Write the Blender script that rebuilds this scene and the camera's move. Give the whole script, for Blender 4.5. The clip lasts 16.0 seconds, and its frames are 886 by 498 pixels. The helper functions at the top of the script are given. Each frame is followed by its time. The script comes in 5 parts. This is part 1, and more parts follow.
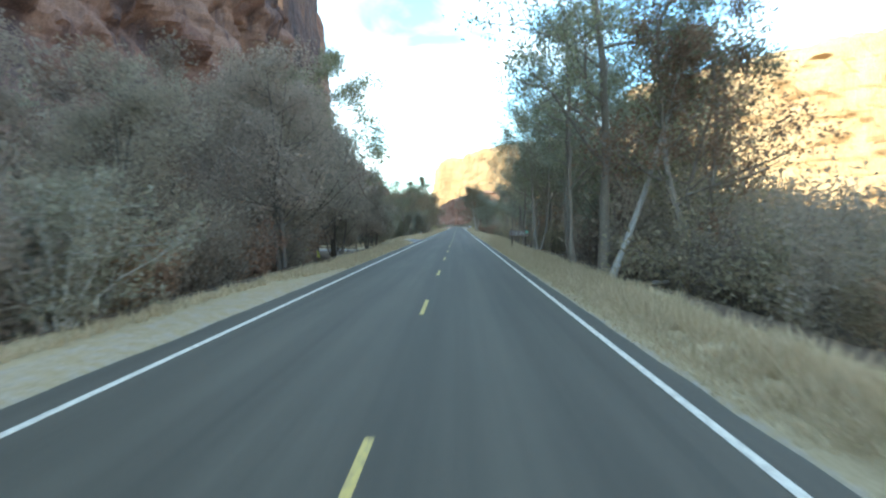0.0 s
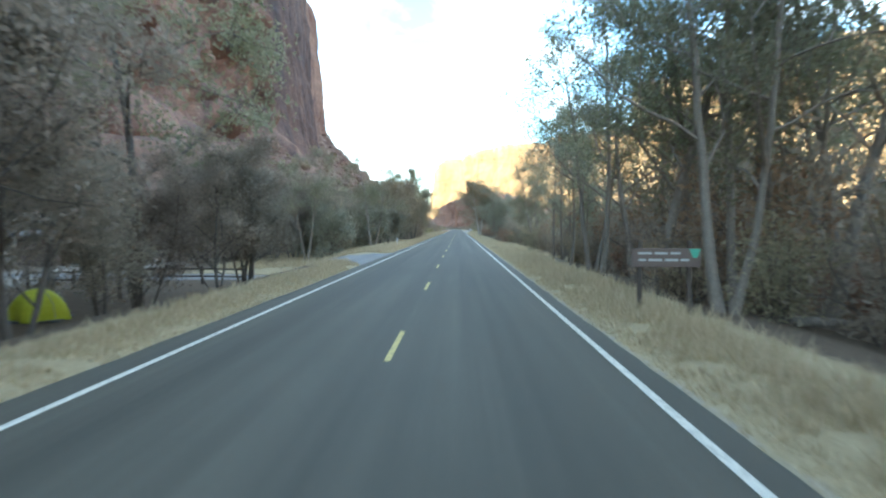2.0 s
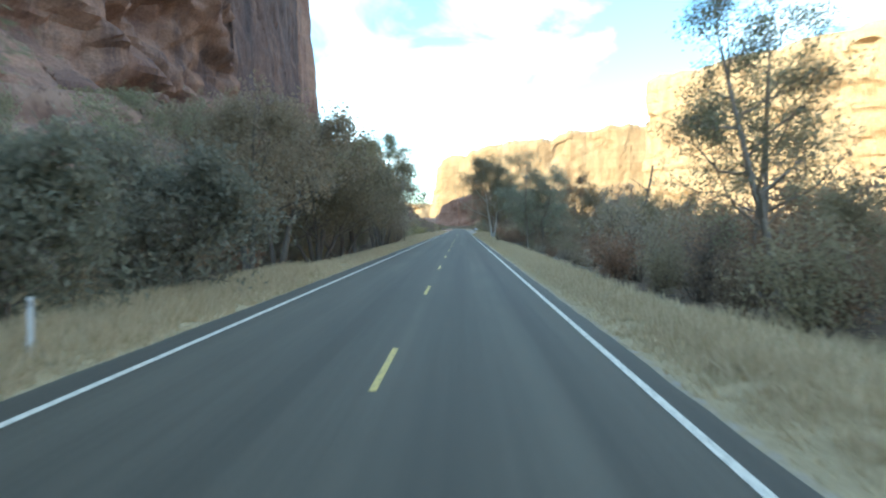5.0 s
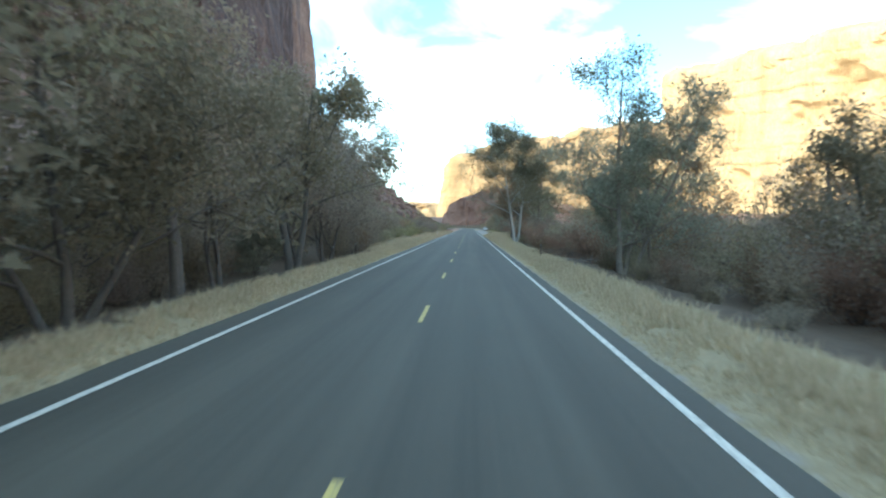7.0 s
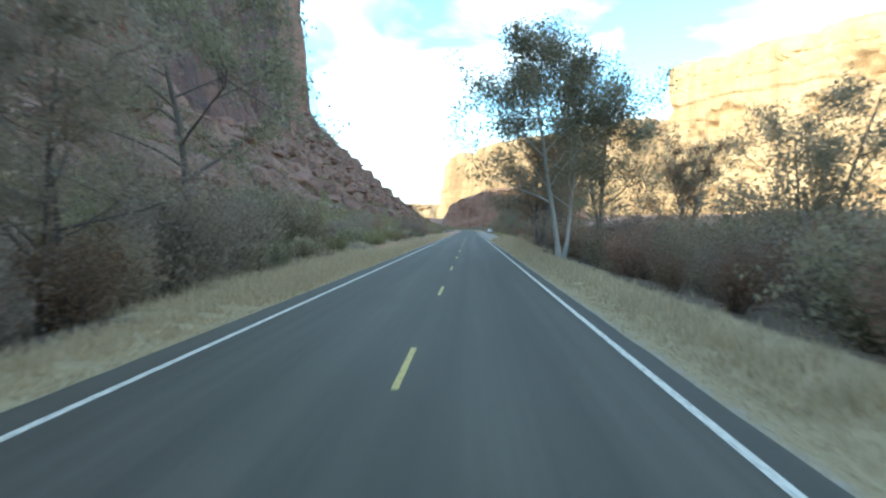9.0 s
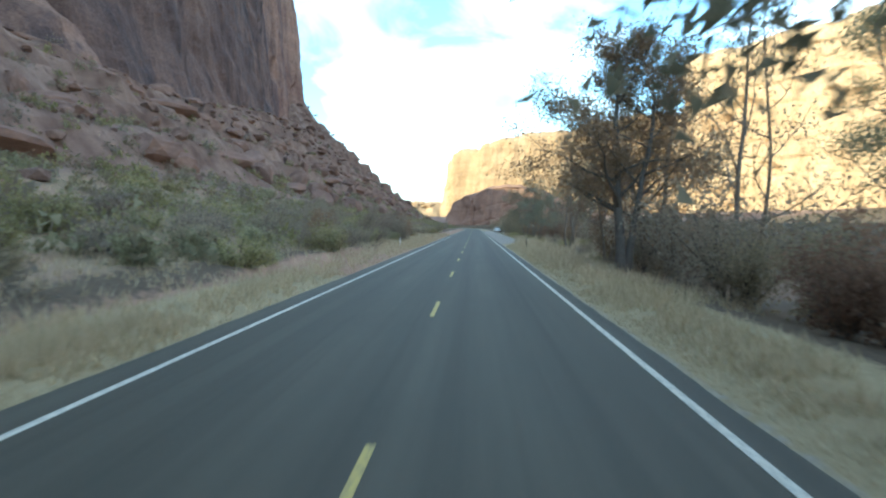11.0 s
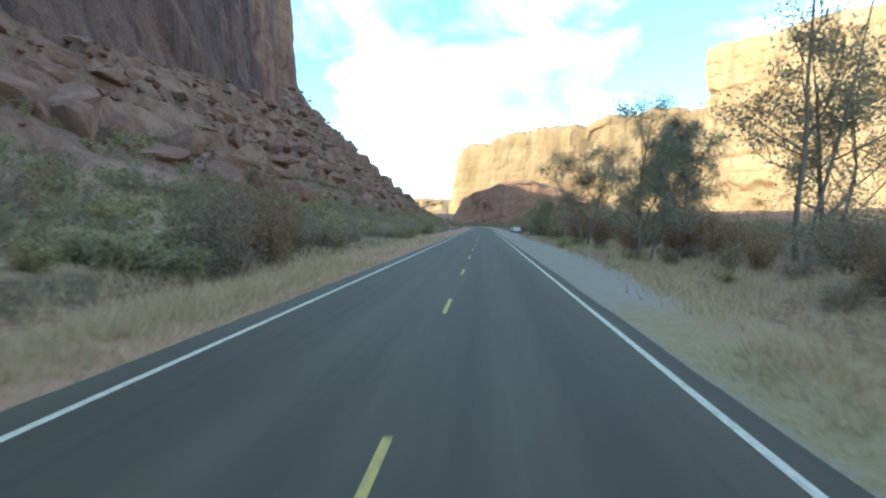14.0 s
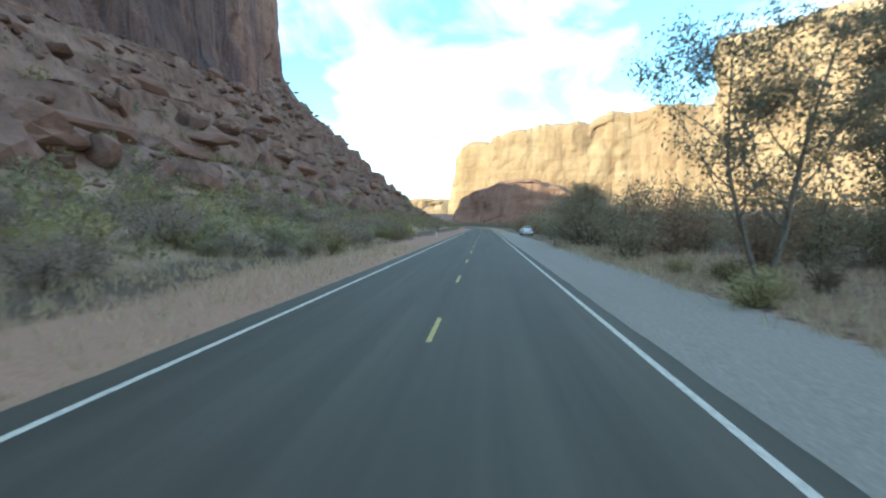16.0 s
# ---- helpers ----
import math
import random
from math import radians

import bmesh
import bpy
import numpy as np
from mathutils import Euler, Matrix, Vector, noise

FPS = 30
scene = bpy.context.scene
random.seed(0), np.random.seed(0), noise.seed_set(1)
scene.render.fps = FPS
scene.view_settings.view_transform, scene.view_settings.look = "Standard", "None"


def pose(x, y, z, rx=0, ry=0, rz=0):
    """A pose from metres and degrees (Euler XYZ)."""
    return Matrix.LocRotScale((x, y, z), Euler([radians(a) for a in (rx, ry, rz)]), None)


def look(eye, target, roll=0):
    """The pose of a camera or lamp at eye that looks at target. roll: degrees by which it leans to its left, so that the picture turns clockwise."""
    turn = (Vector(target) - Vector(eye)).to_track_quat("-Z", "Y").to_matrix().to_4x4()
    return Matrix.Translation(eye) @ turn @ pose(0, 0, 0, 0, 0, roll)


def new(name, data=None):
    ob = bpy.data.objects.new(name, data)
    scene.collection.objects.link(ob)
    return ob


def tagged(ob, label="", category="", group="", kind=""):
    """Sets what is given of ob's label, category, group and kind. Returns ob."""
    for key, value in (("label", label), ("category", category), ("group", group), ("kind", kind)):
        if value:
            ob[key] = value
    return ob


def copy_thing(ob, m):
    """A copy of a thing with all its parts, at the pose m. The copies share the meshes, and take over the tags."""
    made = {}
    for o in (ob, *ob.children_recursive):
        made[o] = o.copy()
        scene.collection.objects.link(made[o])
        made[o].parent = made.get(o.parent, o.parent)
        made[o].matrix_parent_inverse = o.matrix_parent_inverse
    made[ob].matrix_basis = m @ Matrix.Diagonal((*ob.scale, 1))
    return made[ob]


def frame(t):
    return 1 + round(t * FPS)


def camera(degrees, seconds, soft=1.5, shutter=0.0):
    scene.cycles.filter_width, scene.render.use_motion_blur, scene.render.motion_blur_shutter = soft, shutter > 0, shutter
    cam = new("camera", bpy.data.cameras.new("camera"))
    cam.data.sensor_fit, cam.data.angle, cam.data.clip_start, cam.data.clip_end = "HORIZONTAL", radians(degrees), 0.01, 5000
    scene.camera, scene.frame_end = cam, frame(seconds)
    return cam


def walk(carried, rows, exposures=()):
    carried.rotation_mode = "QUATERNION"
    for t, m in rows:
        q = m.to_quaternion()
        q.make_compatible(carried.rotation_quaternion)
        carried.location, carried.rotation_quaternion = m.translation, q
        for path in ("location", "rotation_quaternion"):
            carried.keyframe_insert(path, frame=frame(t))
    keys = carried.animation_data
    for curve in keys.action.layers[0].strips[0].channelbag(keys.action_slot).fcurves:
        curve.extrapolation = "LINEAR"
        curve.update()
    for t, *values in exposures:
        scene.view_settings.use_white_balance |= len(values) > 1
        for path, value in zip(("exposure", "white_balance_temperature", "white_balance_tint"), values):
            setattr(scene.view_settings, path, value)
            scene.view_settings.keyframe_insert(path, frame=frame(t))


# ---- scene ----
# Canyon road between cottonwoods, with a shaded cliff on one side and a sunlit one across the valley.

# ---- camera ----
cam = camera(64.03, 16.0, soft=2.2, shutter=0.25)
EYE_HEIGHT = 2.0
# seconds, metres to the right of the centre line, metres along the road, yaw, pitch, roll
ROWS = (
    (0.00, 0.893, 0.00, 1.280, -1.961, -0.055),
    (0.50, 0.966, 10.39, 1.325, -1.743, -0.374),
    (1.00, 0.982, 20.85, 1.327, -1.749, -0.576),
    (1.50, 1.041, 31.16, 1.233, -1.928, -0.344),
    (2.00, 1.137, 41.75, 1.275, -1.751, 0.080),
    (2.50, 1.202, 52.07, 1.327, -1.707, 0.302),
    (3.00, 1.196, 62.67, 1.362, -1.660, -0.114),
    (3.50, 1.195, 73.21, 1.333, -1.846, -0.437),
    (4.00, 1.234, 83.62, 1.252, -1.837, 0.032),
    (4.60, 1.153, 96.48, 1.437, -1.843, -0.268),
    (5.25, 1.130, 110.27, 1.591, -1.815, -0.231),
    (5.90, 1.108, 124.06, 1.745, -1.787, -0.193),
    (6.50, 1.099, 136.78, 1.850, -1.808, -0.165),
    (7.00, 1.074, 147.40, 2.148, -1.892, -0.378),
    (7.50, 1.031, 157.95, 2.158, -1.796, -0.206),
    (8.00, 1.009, 168.59, 2.268, -1.741, -0.145),
    (8.50, 1.001, 179.20, 2.243, -1.669, -0.143),
    (9.00, 1.004, 189.90, 2.266, -1.754, 0.041),
    (9.50, 1.003, 200.58, 2.429, -1.904, 0.210),
    (10.10, 0.957, 212.83, 2.468, -1.964, -0.132),
    (10.75, 0.991, 226.41, 2.544, -1.914, -0.096),
    (11.40, 1.025, 239.93, 2.620, -1.864, -0.061),
    (12.00, 1.083, 252.82, 2.655, -1.768, 0.093),
    (12.50, 1.015, 262.64, 2.932, -1.912, 0.045),
    (13.00, 0.995, 272.78, 3.142, -1.876, -0.039),
    (13.50, 0.984, 282.85, 3.323, -2.075, -0.293),
    (14.00, 0.942, 292.63, 3.368, -2.086, -0.435),
    (14.50, 0.984, 303.24, 3.319, -2.131, -0.312),
    (15.00, 0.995, 313.14, 3.290, -2.104, -0.385),
    (15.50, 0.999, 323.10, 3.334, -2.081, -0.285),
    (16.00, 1.002, 332.98, 3.378, -2.058, -0.185),
)
EXPOSURES = ((0.0, 1.95, 5520, -9.5), (1.0, 2.27, 5430, -10.5), (1.5, 2.28, 5530, -8.5), (2.4, 2.25, 5600, -7.5), (3.0, 2.08, 5570, -8.5), (4.0, 1.81, 5490, -9.5), (6.6, 1.84, 5360, -11.5), (8.0, 1.83, 5370, -10.5), (9.5, 1.72, 5330, -10.5), (12.0, 1.62, 5450, -9.5),
             (12.8, 1.46, 5400, -10.5), (13.4, 1.46, 5410, -11), (14.5, 1.46, 5380, -11), (16.0, 1.46, 5350, -11.5))
walk(cam, [(t, pose(x, y, EYE_HEIGHT, 90 + pitch, roll, yaw)) for t, x, y, yaw, pitch, roll in ROWS], EXPOSURES)

# ---- sky and sun ----
SUN_ELEVATION, SUN_HEADING = 21.0, 38.0  # heading of the light, degrees from the x axis towards y
world = bpy.data.worlds.new("sky")
scene.world = world
world.use_nodes = True
wn, wl = world.node_tree.nodes, world.node_tree.links
wn.clear()
sky = wn.new("ShaderNodeTexSky")
sky.sky_type, sky.sun_disc = "NISHITA", False
sky.ozone_density, sky.dust_density = 2.3, 0.6
sky.sun_elevation = radians(SUN_ELEVATION)
sky.sun_rotation = radians(270 - SUN_HEADING)
w_coord = wn.new("ShaderNodeTexCoord")
w_map = wn.new("ShaderNodeMapping")
w_map.inputs["Scale"].default_value = (2.2, 1.1, 4.5)
w_map.inputs["Rotation"].default_value = (0.0, 0.35, 0.2)
w_noise = wn.new("ShaderNodeTexNoise")
w_noise.inputs["Scale"].default_value = 1.9
w_noise.inputs["Detail"].default_value = 7.0
w_noise.inputs["Roughness"].default_value = 0.52
w_noise.inputs["Distortion"].default_value = 0.5
w_ramp = wn.new("ShaderNodeValToRGB")
w_ramp.color_ramp.elements[0].position, w_ramp.color_ramp.elements[1].position = 0.46, 0.93
w_mix = wn.new("ShaderNodeMix")
w_mix.data_type = "RGBA"
w_mix.inputs["B"].default_value = (12.2, 11.3, 10.6, 1)  # bright thin cloud
w_bg = wn.new("ShaderNodeBackground")
w_bg.inputs["Strength"].default_value = 0.15
w_out = wn.new("ShaderNodeOutputWorld")
wl.new(w_coord.outputs["Generated"], w_map.inputs["Vector"])
wl.new(w_map.outputs["Vector"], w_noise.inputs["Vector"])
wl.new(w_noise.outputs["Fac"], w_ramp.inputs["Fac"])
wl.new(w_ramp.outputs["Color"], w_mix.inputs["Factor"])
wl.new(sky.outputs["Color"], w_mix.inputs["A"])
wl.new(w_mix.outputs["Result"], w_bg.inputs["Color"])
wl.new(w_bg.outputs["Background"], w_out.inputs["Surface"])

sun = new("sun", bpy.data.lights.new("sun", "SUN"))
sun.data.energy, sun.data.angle, sun.data.color = 4.0, radians(0.5), (1.0, 0.79, 0.52)
h, e = radians(SUN_HEADING), radians(SUN_ELEVATION)
sun.matrix_world = look((0, 0, 400), (math.cos(h) * math.cos(e), math.sin(h) * math.cos(e), 400 - math.sin(e)))


# ---- material helpers ----
def material(name, rough=0.9, spec=0.3):
    m = bpy.data.materials.new(name)
    m.use_nodes = True
    b = m.node_tree.nodes["Principled BSDF"]
    b.inputs["Roughness"].default_value = rough
    b.inputs["Specular IOR Level"].default_value = spec
    return m, m.node_tree.nodes, m.node_tree.links, b


def noise_node(n, l, scale, detail=4.0, stretch=(1, 1, 1), rough=0.55, distortion=0.0, kind="Object"):
    c = n.new("ShaderNodeTexCoord")
    p = n.new("ShaderNodeMapping")
    p.inputs["Scale"].default_value = stretch
    t = n.new("ShaderNodeTexNoise")
    t.inputs["Scale"].default_value, t.inputs["Detail"].default_value = scale, detail
    t.inputs["Roughness"].default_value, t.inputs["Distortion"].default_value = rough, distortion
    l.new(c.outputs[kind], p.inputs["Vector"])
    l.new(p.outputs["Vector"], t.inputs["Vector"])
    return t.outputs["Fac"]


def ramp(n, l, source, stops):
    r = n.new("ShaderNodeValToRGB")
    while len(r.color_ramp.elements) < len(stops):
        r.color_ramp.elements.new(0.5)
    for el, (at, col) in zip(r.color_ramp.elements, stops):
        el.position, el.color = at, (*col, 1)
    l.new(source, r.inputs["Fac"])
    return r.outputs["Color"]


def mixed(n, l, fac, a, b, mode="MIX"):
    m = n.new("ShaderNodeMix")
    m.data_type, m.blend_type = "RGBA", mode
    for key, v in (("Factor", fac), ("A", a), ("B", b)):
        if isinstance(v, (int, float)):
            m.inputs[key].default_value = v
        elif isinstance(v, tuple):
            m.inputs[key].default_value = (*v, 1)
        else:
            l.new(v, m.inputs[key])
    return m.outputs["Result"]


def bumped(n, l, b, height, strength, distance):
    k = n.new("ShaderNodeBump")
    k.inputs["Strength"].default_value, k.inputs["Distance"].default_value = strength, distance
    l.new(height, k.inputs["Height"])
    l.new(k.outputs["Normal"], b.inputs["Normal"])


def steps(n, l, source, low, high):
    """A soft step of a value between two marks."""
    r = n.new("ShaderNodeMapRange")
    r.inputs["From Min"].default_value, r.inputs["From Max"].default_value = low, high
    l.new(source, r.inputs["Value"])
    return r.outputs["Result"]


def attribute(n, name):
    a = n.new("ShaderNodeAttribute")
    a.attribute_name = name
    return a.outputs["Fac"]


def speckled(name, dark, light, scale=6.0, rough=0.9, spec=0.3, bump=0.0, fine=60.0):
    """A plain material with a coarse and a fine variation."""
    m, n, l, b = material(name, rough, spec)
    coarse = noise_node(n, l, scale)
    grain = noise_node(n, l, fine, 3)
    col = mixed(n, l, coarse, dark, light)
    col = mixed(n, l, 0.35, col, ramp(n, l, grain, ((0.3, (0.25, 0.25, 0.25)), (0.7, (0.8, 0.8, 0.8)))), "SOFT_LIGHT")
    l.new(col, b.inputs["Base Color"])
    if bump:
        bumped(n, l, b, grain, bump, 0.02)
    return m


# ---- materials ----
def rock_material(name, body, pale, varnish, streaks, sc=1.0):
    """Sandstone: bands, blotches, dark water streaks down the face."""
    m, n, l, b = material(name, 0.95, 0.15)
    big = noise_node(n, l, 0.018 / sc, 5)
    col = mixed(n, l, steps(n, l, big, 0.38, 0.62), body, pale)
    bands = noise_node(n, l, 0.05 / sc, 5, (0.12, 0.12, 2.2), 0.6, 0.6)
    col = mixed(n, l, steps(n, l, bands, 0.40, 0.66), col, mixed(n, l, 0.32, col, varnish))
    runs = noise_node(n, l, 0.05 / sc, 6, (0.55, 0.55, 0.05), 0.60, 0.3)
    col = mixed(n, l, steps(n, l, runs, 0.50, 0.64), col, mixed(n, l, streaks, col, varnish))
    thin = noise_node(n, l, 0.25 / sc, 4, (1.6, 1.6, 0.09), 0.6)
    col = mixed(n, l, steps(n, l, thin, 0.54, 0.70), col, mixed(n, l, 0.45, col, pale))
    drip = noise_node(n, l, 0.11 / sc, 5, (1.4, 1.4, 0.06), 0.6, 0.2)
    col = mixed(n, l, steps(n, l, drip, 0.55, 0.70), col, mixed(n, l, streaks * 0.7, col, varnish))
    isle = n.new("ShaderNodeNewGeometry")
    col = mixed(n, l, 0.35, col, ramp(n, l, isle.outputs["Random Per Island"], ((0.0, (0.25, 0.25, 0.25)), (1.0, (0.78, 0.76, 0.74)))), "SOFT_LIGHT")
    fine = noise_node(n, l, 0.55 / sc, 8, (1, 1, 1.6), 0.7)
    col = mixed(n, l, 0.5, col, ramp(n, l, fine, ((0.32, (0.14, 0.14, 0.14)), (0.68, (0.86, 0.86, 0.86)))), "SOFT_LIGHT")
    l.new(col, b.inputs["Base Color"])
    bumped(n, l, b, fine, 0.7, 0.9 * sc)
    return m


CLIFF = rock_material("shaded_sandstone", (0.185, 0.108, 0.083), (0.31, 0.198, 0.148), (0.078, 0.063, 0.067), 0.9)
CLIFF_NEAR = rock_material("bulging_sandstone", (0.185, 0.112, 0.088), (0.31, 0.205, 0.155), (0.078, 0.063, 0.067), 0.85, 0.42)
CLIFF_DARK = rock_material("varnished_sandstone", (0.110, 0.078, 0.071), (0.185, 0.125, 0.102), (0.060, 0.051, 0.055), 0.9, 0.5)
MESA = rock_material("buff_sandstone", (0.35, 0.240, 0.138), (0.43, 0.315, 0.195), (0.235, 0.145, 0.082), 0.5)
# darker red than the end cliff: shadow and bounced light put into the colour
SHADOW_BENCH = rock_material("shadow_bench_sandstone", (0.25, 0.150, 0.105), (0.33, 0.210, 0.150), (0.17, 0.10, 0.075), 0.5)
BOULDER = rock_material("fallen_sandstone", (0.168, 0.108, 0.086), (0.225, 0.152, 0.120), (0.13, 0.090, 0.077), 0.2, 0.4)


def ground_material():
    """Litter and dry grass by the trees, red soil by the cliff, rubble up the slope, gravel on the pull-outs."""
    m, n, l, b = material("valley_soil", 0.97, 0.15)
    n1 = noise_node(n, l, 0.35, 6)
    n2 = noise_node(n, l, 3.0, 6)
    n3 = noise_node(n, l, 18.0, 4)
    litter = mixed(n, l, n2, (0.060, 0.048, 0.036), (0.15, 0.115, 0.075))
    straw = mixed(n, l, n2, (0.25, 0.205, 0.118), (0.39, 0.325, 0.195))
    red = mixed(n, l, n2, (0.29, 0.180, 0.122), (0.39, 0.255, 0.178))
    gravel = mixed(n, l, n3, (0.25, 0.228, 0.190), (0.36, 0.333, 0.285))
    rubble = mixed(n, l, steps(n, l, n1, 0.32, 0.66), (0.120, 0.078, 0.062), (0.225, 0.156, 0.122))
    rubble = mixed(n, l, steps(n, l, noise_node(n, l, 0.07, 6, (1, 1, 2.5)), 0.48, 0.66), rubble, (0.275, 0.200, 0.158))
    rubble = mixed(n, l, steps(n, l, noise_node(n, l, 0.9, 5), 0.56, 0.68), rubble, (0.135, 0.093, 0.075))
    sage = mixed(n, l, steps(n, l, noise_node(n, l, 0.20, 6), 0.36, 0.58), mixed(n, l, n2, (0.25, 0.172, 0.118), (0.33, 0.235, 0.163)), mixed(n, l, n2, (0.23, 0.178, 0.115), (0.31, 0.245, 0.160)))
    col = litter
    for key, layer in (("straw", straw), ("red", red), ("rubble", rubble), ("green", sage), ("gravel", gravel)):
        a = attribute(n, key)
        edge = n.new("ShaderNodeMath")
        edge.operation = "ADD"
        l.new(a, edge.inputs[0])
        wob = n.new("ShaderNodeMath")
        wob.operation = "MULTIPLY_ADD"
        wob.inputs[1].default_value, wob.inputs[2].default_value = 0.9, -0.45
        l.new(n2, wob.inputs[0])
        l.new(wob.outputs[0], edge.inputs[1])
        col = mixed(n, l, steps(n, l, edge.outputs[0], 0.35, 0.65), col, layer)
    col = mixed(n, l, 0.5, col, ramp(n, l, n3, ((0.3, (0.2, 0.2, 0.2)), (0.7, (0.8, 0.8, 0.8)))), "SOFT_LIGHT")
    l.new(col, b.inputs["Base Color"])
    bumped(n, l, b, n2, 0.28, 0.08)
    return m


def asphalt_material(name, dark, light):
    """Worn asphalt: aggregate grain, paler wheel tracks along the road, sealed cracks and dark drips."""
    m, n, l, b = material(name, 0.78, 0.35)
    grain = noise_node(n, l, 90.0, 3)
    lanes = noise_node(n, l, 1.0, 4, (1.1, 0.012, 1), 0.6)
    blotch = noise_node(n, l, 0.5, 6, (1, 0.25, 1))
    col = mixed(n, l, steps(n, l, lanes, 0.36, 0.64), dark, light)
    col = mixed(n, l, steps(n, l, blotch, 0.42, 0.62), col, mixed(n, l, 0.35, col, dark))
    col = mixed(n, l, 0.55, col, ramp(n, l, grain, ((0.3, (0.2, 0.2, 0.2)), (0.7, (0.8, 0.8, 0.8)))), "SOFT_LIGHT")
    l.new(col, b.inputs["Base Color"])
    bumped(n, l, b, grain, 0.35, 0.01)
    return m


GROUND = ground_material()
ASPHALT = asphalt_material("worn_asphalt", (0.053, 0.0505, 0.037), (0.090, 0.084, 0.062))
SIDE_ASPHALT = asphalt_material("pale_gravel_surface", (0.15, 0.15, 0.145), (0.22, 0.215, 0.205))


def paint_material(name, col, worn):
    """Road paint, thin and chipped where the grain shows through."""
    m, n, l, b = material(name, 0.7, 0.3)
    chips = noise_node(n, l, 14.0, 6, (1, 0.4, 1), 0.7)
    l.new(mixed(n, l, steps(n, l, chips, 0.46, 0.66), col, worn), b.inputs["Base Color"])
    return m


WHITE_PAINT = paint_material("white_road_paint", (0.64, 0.62, 0.53), (0.33, 0.32, 0.27))
YELLOW_PAINT = paint_material("yellow_road_paint", (0.52, 0.42, 0.13), (0.27, 0.23, 0.12))


def leaf_material(name, a, b_col, c, odd=0.0):
    """Leaves that differ one from another and from tree to tree."""
    m, n, l, b = material(name, 0.75, 0.2)
    g = n.new("ShaderNodeNewGeometry")
    o = n.new("ShaderNodeObjectInfo")
    col = ramp(n, l, g.outputs["Random Per Island"], ((0.0, a), (0.5, b_col), (1.0, c)))
    hue = n.new("ShaderNodeHueSaturation")
    v = n.new("ShaderNodeMapRange")
    v.inputs["To Min"].default_value, v.inputs["To Max"].default_value = 0.75, 1.25
    l.new(o.outputs["Random"], v.inputs["Value"])
    l.new(v.outputs["Result"], hue.inputs["Value"])
    hm = n.new("ShaderNodeMapRange")
    hm.inputs["To Min"].default_value, hm.inputs["To Max"].default_value = 0.5 - odd, 0.5 + odd * 0.6
    mul = n.new("ShaderNodeMath")
    mul.operation = "FRACT"
    seven = n.new("ShaderNodeMath")
    seven.operation = "MULTIPLY"
    seven.inputs[1].default_value = 7.3
    l.new(o.outputs["Random"], seven.inputs[0])
    l.new(seven.outputs[0], mul.inputs[0])
    l.new(mul.outputs[0], hm.inputs["Value"])
    l.new(hm.outputs["Result"], hue.inputs["Hue"])
    l.new(col, hue.inputs["Color"])
    l.new(hue.outputs["Color"], b.inputs["Base Color"])
    t = n.new("ShaderNodeBsdfTranslucent")
    l.new(hue.outputs["Color"], t.inputs["Color"])
    mx = n.new("ShaderNodeMixShader")
    mx.inputs["Fac"].default_value = 0.5
    l.new(b.outputs["BSDF"], mx.inputs[1])
    l.new(t.outputs["BSDF"], mx.inputs[2])
    l.new(mx.outputs["Shader"], n["Material Output"].inputs["Surface"])
    return m


LEAF_GREEN = leaf_material("cottonwood_leaves", (0.215, 0.222, 0.130), (0.285, 0.285, 0.175), (0.380, 0.365, 0.240), 0.02)
LEAF_OLIVE = leaf_material("olive_leaves", (0.240, 0.205, 0.130), (0.295, 0.252, 0.163), (0.360, 0.308, 0.205), 0.02)
LEAF_RUST = leaf_material("rusty_leaves", (0.232, 0.156, 0.098), (0.288, 0.198, 0.128), (0.350, 0.250, 0.165), 0.015)
LEAF_DRAB = leaf_material("drab_twigs_and_leaves", (0.260, 0.222, 0.168), (0.310, 0.264, 0.200), (0.360, 0.306, 0.235), 0.015)
LEAF_SILVER = leaf_material("silvery_leaves", (0.22, 0.23, 0.16), (0.31, 0.315, 0.225), (0.42, 0.42, 0.32), 0.015)
LEAF_TAN = leaf_material("thin_tan_leaves", (0.19, 0.175, 0.11), (0.27, 0.245, 0.16), (0.37, 0.33, 0.23), 0.015)
LEAF_BLUE = leaf_material("blue_green_leaves", (0.200, 0.195, 0.138), (0.255, 0.246, 0.176), (0.330, 0.315, 0.235), 0.01)
LEAF_SAGE = leaf_material("sage_leaves", (0.270, 0.252, 0.152), (0.360, 0.335, 0.205), (0.450, 0.415, 0.275), 0.03)
LEAF_GOLD = leaf_material("rabbitbrush_leaves", (0.240, 0.222, 0.100), (0.345, 0.315, 0.150), (0.460, 0.420, 0.235), 0.02)
LEAF_PALE = leaf_material("pale_seed_heads", (0.260, 0.235, 0.160), (0.360, 0.330, 0.230), (0.480, 0.450, 0.340), 0.01)
STRAW = leaf_material("dry_grass_blades", (0.43, 0.36, 0.21), (0.59, 0.505, 0.315), (0.71, 0.625, 0.43), 0.01)
BARK = speckled("grey_bark", (0.155, 0.130, 0.100), (0.29, 0.250, 0.20), 2.5, bump=0.7, fine=14)
BARK_DARK = speckled("dark_bark", (0.085, 0.074, 0.062), (0.17, 0.15, 0.125), 3.0, bump=0.7, fine=14)
BARK_PALE = speckled("pale_bark", (0.33, 0.31, 0.27), (0.47, 0.45, 0.40), 2.0, bump=0.6, fine=12)
WOOD_POST = speckled("weathered_timber", (0.06, 0.048, 0.038), (0.12, 0.098, 0.078), 5.0, bump=0.5, fine=30)
